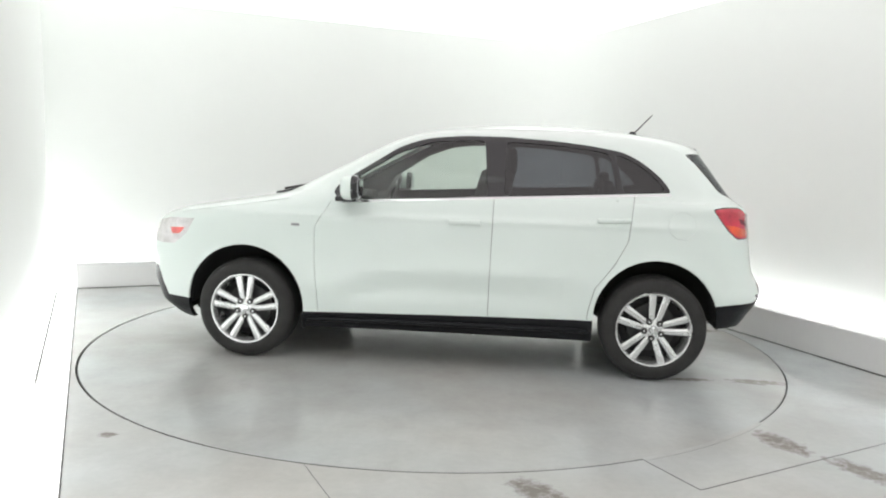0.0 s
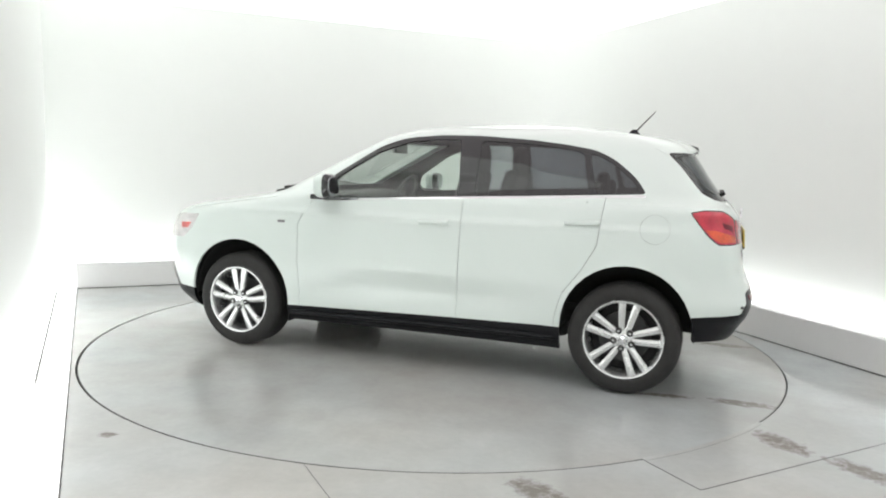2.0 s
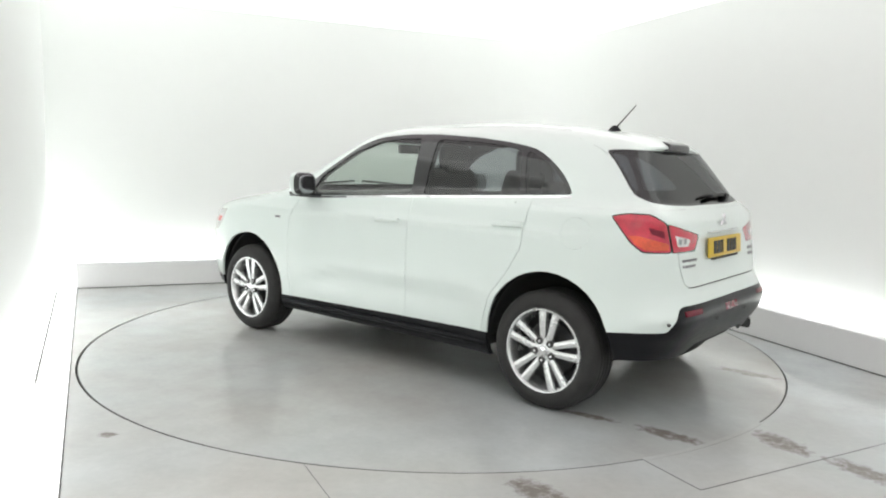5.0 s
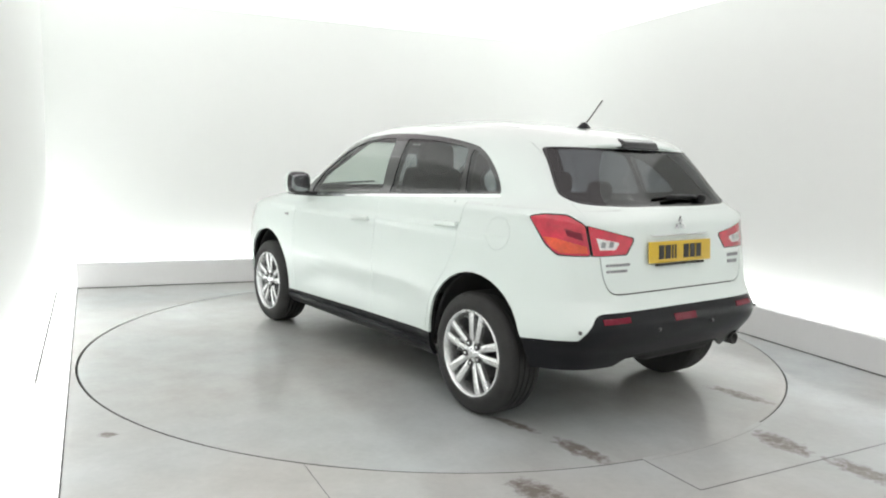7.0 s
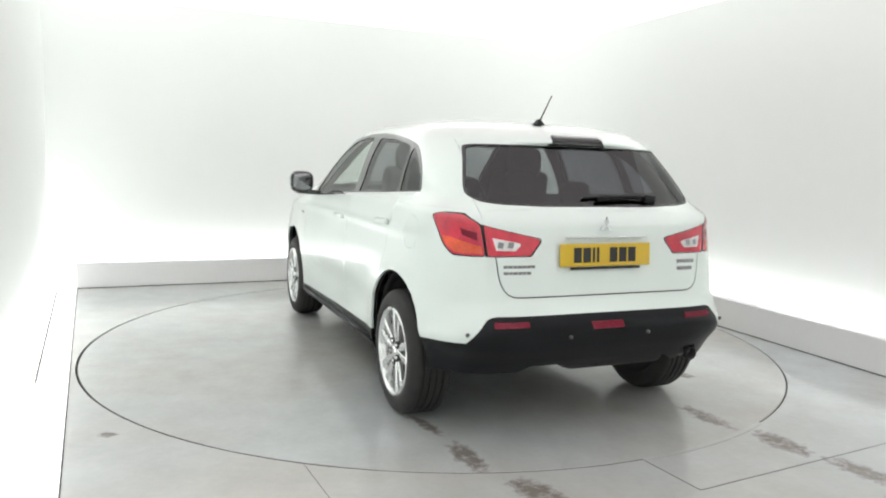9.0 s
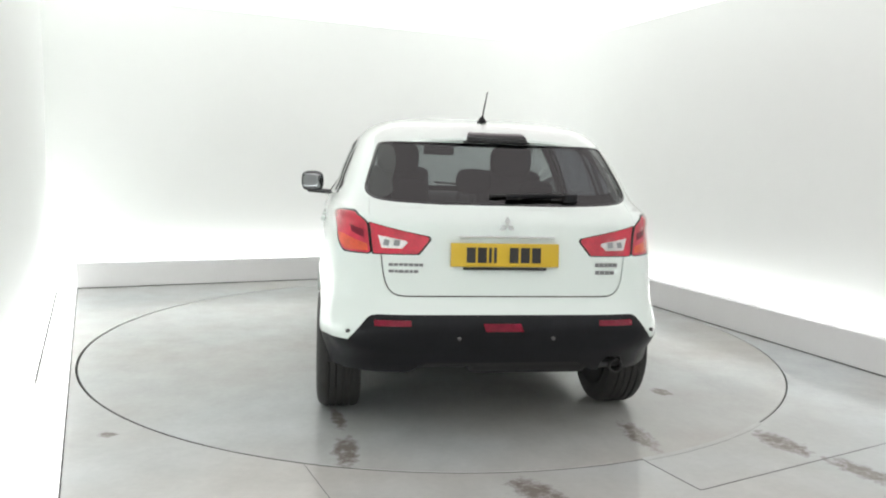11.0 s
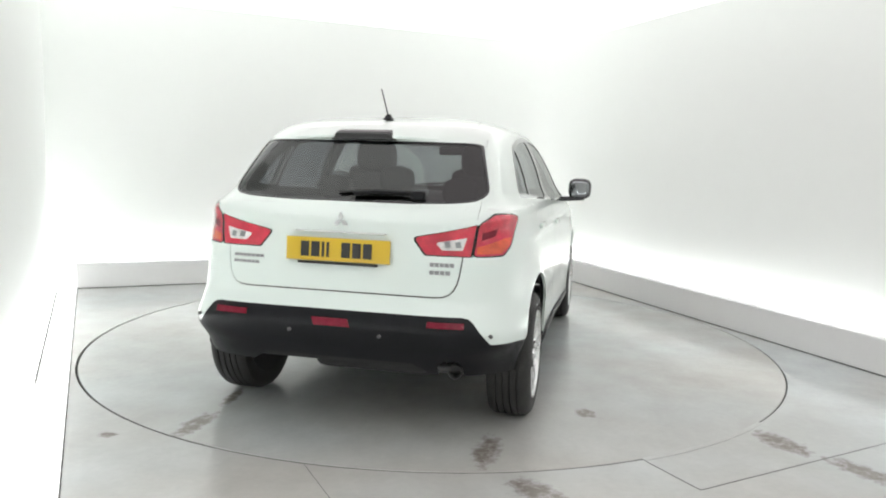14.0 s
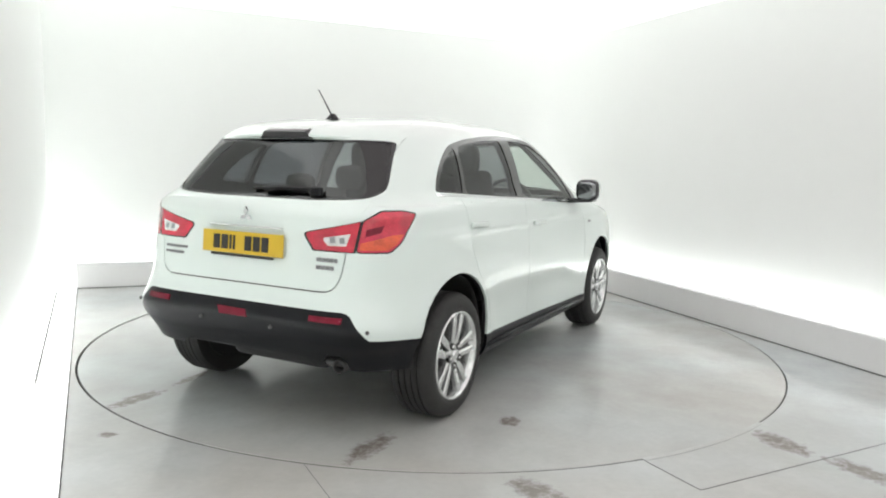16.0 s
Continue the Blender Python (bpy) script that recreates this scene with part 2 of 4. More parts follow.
def build_room():
    i, o = ring(WALL_GAP), ring(WALL_GAP + 0.12)
    ci, co = rounded(i[0], i[1], i[2], 0.75), rounded(o[0], o[1], o[2], 0.87)
    upright("wall_back", [i[0]] + ci, [o[0]] + co, 0, WALL_HIGH, WALL, "smooth white studio back wall with rounded corner")
    upright("wall_right", [ci[-1], i[2]], [co[-1], o[2]], 0, WALL_HIGH, WALL, "smooth white studio side wall")
    upright("wall_left", [i[3], i[0]], [o[3], o[0]], 0, WALL_HIGH, WALL, "smooth white studio side wall in shade")
    upright("wall_near", [i[2], i[3]], [o[2], o[3]], 0, WALL_HIGH, WALL, "plain white studio wall")
    # floor sheet with a round hole for the turntable
    bm = bmesh.new()
    n, far = 128, 12.0
    inner = [bm.verts.new((2.484 * math.cos(2 * math.pi * k / n) - 0.004, 2.484 * math.sin(2 * math.pi * k / n), 0)) for k in range(n)]
    low = [bm.verts.new((v.co.x, v.co.y, -0.06)) for v in inner]
    outer = []
    edge = ring(WALL_GAP + 0.12)
    for k in range(n):
        way = unit(360 * k / n)
        reach = far
        for p, q in zip(edge, edge[1:] + edge[:1]):
            e = (q[0] - p[0], q[1] - p[1])
            turn = way[0] * e[1] - way[1] * e[0]
            if abs(turn) > 1e-6:
                d = (p[0] * e[1] - p[1] * e[0]) / turn
                reach = d if 0 < d < reach else reach
        outer.append(bm.verts.new((way[0] * reach, way[1] * reach, 0)))
    for k in range(n):
        j = (k + 1) % n
        bm.faces.new((inner[k], inner[j], outer[j], outer[k])), bm.faces.new((low[k], low[j], inner[j], inner[k]))
    bmesh.ops.recalc_face_normals(bm, faces=bm.faces)
    sharp(part("floor", bm, FLOOR, None, "worn glossy light grey painted floor", True, "structure"))
    bm = bmesh.new()
    prism(bm, [(2.6 * math.cos(2 * math.pi * k / 64), 2.6 * math.sin(2 * math.pi * k / 64)) for k in range(64)], -0.09, -0.06)
    part("floor_pit", bm, SEAM, None, "dark pit under the turntable", False, "structure")
    # kerbs with the light troughs behind them
    k0, k1, w = ring(0.0), ring(KERB_THICK), ring(WALL_GAP - 0.004)
    for name, a, b in (("kerb_back", 0, 1), ("kerb_right", 1, 2), ("kerb_left", 3, 0)):
        bm = bmesh.new()
        prism(bm, [k0[a], k0[b], k1[b], k1[a]], 0.0, KERB_HIGH)
        bmesh.ops.recalc_face_normals(bm, faces=bm.faces)
        bmesh.ops.bevel(bm, geom=[e for e in bm.edges if abs(e.verts[0].co.z - e.verts[1].co.z) < 1e-4 and e.verts[0].co.z > 0.1], offset=0.006, segments=2, affect="EDGES")
        # the left kerb is no lamp; its bright look is added as emission
        sharp(part(name, bm, GLOW_LIT_KERB if name == "kerb_left" else KERB, None, "low white kerb along the wall, its strong lighting added as glow" if name == "kerb_left" else "low white painted kerb along the wall", True, "structure"))
        bm = bmesh.new()
        f0 = ring(-0.006)
        prism(bm, [f0[a], f0[b], k0[b], k0[a]], 0.0, 0.006)
        bmesh.ops.recalc_face_normals(bm, faces=bm.faces)
        part("trim_foot", bm, SEAM, None, "dark joint at the foot of the kerb", False, "structure")
        bm = bmesh.new()
        prism(bm, [k1[a], k1[b], w[b], w[a]], 0.10, 0.13)
        bmesh.ops.recalc_face_normals(bm, faces=bm.faces)
        tagged(part("light_trough", bm, GLOW_KERB, None, "glowing white light strip behind the kerb", False), "", "light strip", "light strips")
    bm = bmesh.new()
    strip(bm, along(LEFT_P, LEFT, 1.4, LEFT_N, 0.117), along(LEFT_P, LEFT, 4.1, LEFT_N, 0.117), 0.012, KERB_HIGH - 0.03, KERB_HIGH + 0.005)
    part("trim_kerb", bm, PALE_JOINT, None, "thin dark joint along the kerb", False, "structure")
    # ceiling: a pale field, its glow added as fill, inside a glowing cove
    inner, edge = ring(-0.87), ring(WALL_GAP + 0.2)
    inner[1], inner[2] = (1.08, 2.60), meet((1.08, 2.60), RIGHT, inner[2], BACK)
    upright("cove_back", [i[0]] + ci, [o[0]] + co, WALL_HIGH, ROOM_HIGH + 0.05, GLOW_TOP, "glowing white band above the back wall")
    for name, a, b, c, d in (("cove_right", ci[-1], i[2], co[-1], o[2]), ("cove_left", i[3], i[0], o[3], o[0]), ("cove_near", i[2], i[3], o[2], o[3])):
        upright(name, [a, b], [c, d], WALL_HIGH, ROOM_HIGH + 0.05, GLOW_TOP, "glowing white band above the wall")
    bm = bmesh.new()
    prism(bm, inner, ROOM_HIGH, ROOM_HIGH + 0.05)
    bmesh.ops.recalc_face_normals(bm, faces=bm.faces)
    part("ceiling", bm, CEILING, None, "pale pinkish studio ceiling panel with added glow", False, "structure")
    for a in range(4):
        b = (a + 1) % 4
        bm = bmesh.new()
        prism(bm, [inner[a], inner[b], edge[b], edge[a]], ROOM_HIGH + 0.05, ROOM_HIGH + 0.08)
        bmesh.ops.recalc_face_normals(bm, faces=bm.faces)
        tagged(part("cove_light", bm, GLOW_TOP, None, "glowing white perimeter ceiling light", False), "", "ceiling light", "cove lights")
    # worn filler over a stretch of the turntable's gap
    arc = [radians(-66.5 + 22 * k / 20) for k in range(21)]
    bm = bmesh.new()
    prism(bm, [(2.497 * math.cos(a), 2.497 * math.sin(a)) for a in arc] + [(2.466 * math.cos(a), 2.466 * math.sin(a)) for a in arc[::-1]], 0.0008, 0.002)
    bmesh.ops.recalc_face_normals(bm, faces=bm.faces)
    part("trim_filler", bm, FLOOR, None, "grey painted filler strip over the turntable gap", False, "structure")
    # joints in the floor round the hatch
    for a, b in (((0.99, -2.285), (1.146, -2.586)), ((1.146, -2.586), (3.4, -1.423)), ((-0.562, -2.427), (0.2, -3.93))):
        bm = bmesh.new()
        strip(bm, a, b, 0.005 if a[0] > 0 else 0.003, -0.01, 0.0012)
        bmesh.ops.recalc_face_normals(bm, faces=bm.faces)
        part("trim_joint", bm, JOINT, None, "thin dark joint in the floor", False, "structure")


def build_turntable():
    bm = bmesh.new()
    n = 160
    rows = [(2.472, -0.05), (2.472, -0.003), (2.469, 0.0)]
    rings = [[bm.verts.new((r * math.cos(2 * math.pi * k / n), r * math.sin(2 * math.pi * k / n), z)) for k in range(n)] for r, z in rows]
    for p, q in zip(rings, rings[1:]):
        for k in range(n):
            bm.faces.new((p[k], p[(k + 1) % n], q[(k + 1) % n], q[k]))
    bm.faces.new(rings[-1]), bm.faces.new(rings[0][::-1])
    bmesh.ops.recalc_face_normals(bm, faces=bm.faces)
    disc = sharp(part("turntable", bm, DISC, None, "round grey painted turntable flush with the floor", True, "", "turntable"))
    band = lathe([(2.4722, -0.05), (2.4722, -0.002), (2.475, -0.003), (2.475, -0.05)], 160, True)
    band.transform(Matrix.Rotation(radians(90), 4, "X"))
    part("edge_band", band, SEAM, disc, "dark steel edge band")
    return disc


# ---- the car: x forward, y to its left, z up, the turntable's centre under x = 0 ----
FRONT_X, REAR_X, WHEEL_R, RIDE = 1.176, -1.501, 0.333, 0.027
TAIL = smooth_table([(0.18, -1.98), (0.25, -2.06), (0.35, -2.135), (0.45, -2.19), (0.55, -2.218), (0.62, -2.195), (0.67, -2.165), (0.75, -2.15), (0.85, -2.135),
                     (0.95, -2.125), (1.04, -2.11), (1.09, -2.07), (1.13, -2.015), (1.25, -1.93), (1.35, -1.865), (1.41, -1.825), (1.44, -1.80), (1.47, -1.76),
                     (1.50, -1.68), (1.53, -1.52), (1.56, -1.25), (1.58, -1.0), (1.592, -0.75)], 0.012)
NOSE = smooth_table([(0.18, 1.77), (0.30, 1.92), (0.45, 1.978), (0.70, 1.985), (0.80, 1.97), (0.87, 1.935), (0.92, 1.865), (0.96, 1.74), (1.0, 1.50), (1.03, 1.30),
                     (1.06, 1.12), (1.09, 0.98), (1.16, 0.85), (1.33, 0.51), (1.46, 0.25), (1.50, 0.14), (1.54, -0.04), (1.57, -0.26), (1.585, -0.45), (1.592, -0.6)], 0.012)
WIDE = smooth_table([(0.18, 0.80), (0.22, 0.85), (0.30, 0.875), (0.45, 0.882), (0.60, 0.888), (0.80, 0.880), (0.93, 0.868), (1.03, 0.848), (1.08, 0.836), (1.12, 0.810), (1.18, 0.78),
                     (1.25, 0.760), (1.35, 0.722), (1.45, 0.672), (1.50, 0.632), (1.54, 0.56), (1.565, 0.46), (1.58, 0.35), (1.592, 0.2)], 0.012)


def tail_power(z):
    """How square the tail is in plan: softest at the roof."""
    corners = 1.4 * math.exp(-((z - 0.50) / 0.07) ** 2) + 1.2 * math.exp(-((z - 1.075) / 0.045) ** 2)
    return 6.5 + 0.4 * min(max((z - 0.6) / 0.4, 0), 1) - 2.0 * min(max((z - 1.2) / 0.3, 0), 1) + corners


def ease(s):
    s = min(max(s, 0), 1)
    return s * s * (3 - 2 * s)


def swell(x):
    """The wings stand a little wider than the cabin."""
    return 1 + 0.036 * min(max((x + 0.3) / 1.3, 0), 1)


def hull(inset=0.0):
    """The closed outer skin, built up in level slices; inset shrinks it for the lining."""
    levels = np.concatenate([np.arange(0.20, 0.86, 0.022), np.arange(0.86, 1.10, 0.010), np.arange(1.10, 1.50, 0.02), np.arange(1.50, 1.5921, 0.0075)])
    bm = bmesh.new()
    side, end = 26, 14
    square = [(1.0, k / end) for k in range(end)] + [(1 - k / side, 1.0) for k in range(side)]
    rings = []
    for z in levels:
        xr, xf, w = (float(np.interp(z, *t)) for t in (TAIL, NOSE, WIDE))
        xr, xf, w, zz = xr + inset, xf - inset, max(w - inset, 0.02), z - inset * (0.0 if z < 0.5 else min((z - 0.5) / 1.0, 1))
        mid = -0.3 if z < 1.5 else -0.3 - 0.38 * (z - 1.5) / 0.092
        nr, nf = tail_power(z), 6.5
        half = []
        for a, b in square:
            r = (a ** nr + b ** nr) ** (-1 / nr)
            half.append((mid - (mid - xr) * a * r, w * b * r))
        half.append((mid, w))
        for a, b in square[::-1]:
            r = (a ** nf + b ** nf) ** (-1 / nf)
            half.append((mid + (xf - mid) * a * r, w * b * r))
        pts = []
        for x, y in half:
            y *= swell(x)
            if 0.9 > abs(y) > 0.4:
                y -= 0.011 * math.exp(-((z - 0.49) / 0.09) ** 2) * ease((0.80 - x) / 0.5) * ease((x + 1.2) / 0.5)
                y += 0.009 * math.exp(-((z - 0.952) / 0.022) ** 2) * ease((1.5 - x) / 0.6) * ease((x + 1.9) / 0.5)
                for cx in (FRONT_X, REAR_X):
                    y += 0.017 * math.exp(-((math.hypot(x - cx, z - 0.34) - 0.39) / 0.055) ** 2)
            pts.append((x, y))
        loop = pts + [(x, -y) for x, y in pts[-2:0:-1]]
        rings.append([bm.verts.new((x, y, zz)) for x, y in loop])
    n = len(rings[0])
    for p, q in zip(rings, rings[1:]):
        for k in range(n):
            bm.faces.new((p[k], p[(k + 1) % n], q[(k + 1) % n], q[k]))
    m = len(pts)
    top = rings[-1]
    for k in range(m - 1):
        ring_b = [v for v in dict.fromkeys((top[k], top[k + 1], top[(n - k - 1) % n], top[(n - k) % n]))]
        if len(ring_b) > 2:
            bm.faces.new(ring_b)
    bmesh.ops.recalc_face_normals(bm, faces=bm.faces)
    bm.normal_update()
    facing = bm.verts.layers.float_vector.new("facing")
    for v in bm.verts:
        v[facing] = v.normal
    return bm


SIDE_L, SIDE_R = (Vector((1, 0, 0)), Vector((0, 0, 1)), lambda c: c.y > 0.1), (Vector((1, 0, 0)), Vector((0, 0, 1)), lambda c: c.y < -0.1)
TAIL_VIEW = (Vector((0, 1, 0)), Vector((0, 0, 1)), lambda c: c.x < -1.55)
NOSE_VIEW = (Vector((0, 1, 0)), Vector((0, 0, 1)), lambda c: c.x > 0.1)
Q = math.sqrt(0.5)
CORNER_L = (Vector((Q, Q, 0)), Vector((0, 0, 1)), lambda c: c.x < -1.5 and c.y > 0.2)
CORNER_R = (Vector((Q, -Q, 0)), Vector((0, 0, 1)), lambda c: c.x < -1.5 and c.y < -0.2)


def carve(bm, layer, view, outline, mark, only=None):
    """Cuts a convex outline, seen along a view, into the skin and marks the faces inside it."""
    across, up, near = view
    area = sum(p[0] * q[1] - q[0] * p[1] for p, q in zip(outline, outline[1:] + outline[:1]))
    pts = list(outline) if area > 0 else list(outline)[::-1]
    lo, hi = [min(p[k] for p in pts) for k in (0, 1)], [max(p[k] for p in pts) for k in (0, 1)]

    def boxed(f):
        c = f.verts[0].co
        if not (lo[0] - 0.3 < c.dot(across) < hi[0] + 0.3 and lo[1] - 0.3 < c.dot(up) < hi[1] + 0.3):
            return False
        a, b = [v.co.dot(across) for v in f.verts], [v.co.dot(up) for v in f.verts]
        return max(a) > lo[0] and min(a) < hi[0] and max(b) > lo[1] and min(b) < hi[1]

    faces = [f for f in bm.faces if boxed(f) and near(f.calc_center_median()) and (only is None or f[layer] in only)]
    for p, q in zip(pts, pts[1:] + pts[:1]):
        out = across * (q[1] - p[1]) - up * (q[0] - p[0])
        if out.length < 1e-9:
            continue
        out.normalize()
        at = across * p[0] + up * p[1]
        geom = set(faces)
        for f in faces:
            geom.update(f.verts), geom.update(f.edges)
        got = bmesh.ops.bisect_plane(bm, geom=list(geom), dist=1e-5, plane_co=at, plane_no=out)["geom"]
        faces = [g for g in got if isinstance(g, bmesh.types.BMFace) and (g.calc_center_median() - at).dot(out) < 0]
    for f in faces:
        f[layer] = mark


def groove(bm, layer, view, points, width, mark, only=None):
    """A narrow gap along a line of points."""
    for p, q in zip(points, points[1:]):
        d = Vector((q[0] - p[0], q[1] - p[1]))
        n = Vector((-d.y, d.x)).normalized() * width / 2
        e = d.normalized() * width * 0.4
        p2, q2 = Vector(p) - e, Vector(q) + e
        carve(bm, layer, view, [tuple(p2 - n), tuple(q2 - n), tuple(q2 + n), tuple(p2 + n)], mark, only)


def arch(cx, cz, r, low=0.1, steps=18):
    return [(cx - r, low)] + [(cx - r * math.cos(math.pi * k / steps), cz + r * math.sin(math.pi * k / steps)) for k in range(steps + 1)] + [(cx + r, low)]


(BODY, HOLE, DOOR_FRONT, DOOR_REAR, GATE, PILLAR, GLASS_F, GLASS_R, GLASS_Q, GLASS_BACK, GLASS_WIND, BELT, SILL, BUMPER_R, BUMPER_F, LAMP_OUT, LAMP_AMBER, LAMP_IN,
 LAMP_CLEAR, HEAD, RIMBLACK, HEADMARK, BEZEL, BULB, BONNET, ROOF, LAMP_DARK) = range(27)
BELT_LINE = [(0.53, 1.050), (-0.458, 1.106), (-1.575, 1.160)]
DLO = [(0.53, 1.050), (0.60, 1.10), (0.56, 1.165), (0.472, 1.222), (0.33, 1.324), (0.201, 1.401), (0.09, 1.446), (-0.016, 1.476), (-0.254, 1.497), (-0.522, 1.496), (-0.844, 1.476), (-1.076, 1.450),
       (-1.275, 1.415), (-1.393, 1.355), (-1.51, 1.262), (-1.568, 1.185), (-1.572, 1.160), (-0.458, 1.104)]
PANE_F = [(0.46, 1.062), (0.50, 1.11), (0.46, 1.20), (0.19, 1.372), (-0.02, 1.446), (-0.20, 1.467), (-0.385, 1.468), (-0.425, 1.110)]
PANE_R = [(-0.53, 1.116), (-0.525, 1.464), (-0.84, 1.450), (-1.07, 1.424), (-1.19, 1.402), (-1.245, 1.147)]
PANE_Q = [(-1.285, 1.152), (-1.225, 1.395), (-1.27, 1.390), (-1.38, 1.335), (-1.49, 1.245), (-1.545, 1.175)]
BACK_PANE = [(0.598, 1.402), (0.585, 1.414), (0.54, 1.418), (-0.54, 1.418), (-0.585, 1.414), (-0.598, 1.402), (-0.638, 1.28), (-0.664, 1.20), (-0.662, 1.165), (-0.62, 1.137), (-0.52, 1.126), (-0.3, 1.118),
             (0.3, 1.118), (0.52, 1.126), (0.62, 1.137), (0.662, 1.165), (0.664, 1.20), (0.638, 1.28)]
BACK_GLASS = [(p[0] * 0.984, 1.27 + (p[1] - 1.27) * 0.955) for p in BACK_PANE]
WINDSCREEN = [(0.66, 1.115), (0.54, 1.455), (-0.54, 1.455), (-0.66, 1.115)]
LAMP_A = [(-0.722, 1.072), (-0.80, 1.088), (-0.915, 1.088), (-1.005, 1.038), (-1.037, 0.887), (-0.87, 0.887), (-0.81, 0.935)]
LAMP_B = [(-1.005, 1.038), (-1.245, 0.974), (-1.25, 0.957), (-1.215, 0.887), (-1.037, 0.887)]


GATE_FOOT = [(0.579, 0.80), (0.570, 0.762), (0.556, 0.733), (0.535, 0.712), (0.508, 0.701), (0.475, 0.698), (-0.475, 0.698), (-0.508, 0.701), (-0.535, 0.712), (-0.556, 0.733), (-0.570, 0.762), (-0.579, 0.80)]
PIPE_NOTCH = [(-0.61, 0.1), (-0.61, 0.365), (-0.585, 0.40), (-0.515, 0.40), (-0.49, 0.365), (-0.49, 0.1)]
TOP_VIEW = (Vector((1, 0, 0)), Vector((0, 1, 0)), lambda c: c.z > 0.88 and c.x > 0.95)
ROOF_VIEW = (Vector((1, 0, 0)), Vector((0, 1, 0)), lambda c: c.z > 1.48)


def shrunk(outline, by):
    """A convex outline drawn in by a given distance towards its middle."""
    c = Vector((sum(p[0] for p in outline) / len(outline), sum(p[1] for p in outline) / len(outline)))
    return [tuple(Vector(p) - (Vector(p) - c).normalized() * by * 1.3) for p in outline]


def fillet(outline, radius, steps=3):
    """A convex outline with its corners rounded."""
    out, n = [], len(outline)
    for k in range(n):
        c, a, b = Vector(outline[k]), Vector(outline[k - 1]), Vector(outline[(k + 1) % n])
        p, q = c + (a - c) * min(radius / (a - c).length, 0.45), c + (b - c) * min(radius / (b - c).length, 0.45)
        out += [tuple((1 - s) ** 2 * p + 2 * s * (1 - s) * c + s * s * q) for s in (j / steps for j in range(steps + 1))]
    return out


DLO, PANE_F, PANE_R, PANE_Q = fillet(DLO, 0.05, 2), fillet(PANE_F, 0.025, 2), fillet(PANE_R, 0.03, 2), fillet(PANE_Q, 0.03, 2)
BACK_PANE, BACK_GLASS = fillet(BACK_PANE, 0.03, 2), fillet(BACK_GLASS, 0.03, 2)
LAMP_A, LAMP_B = fillet(LAMP_A, 0.018, 2), fillet(LAMP_B, 0.008, 2)


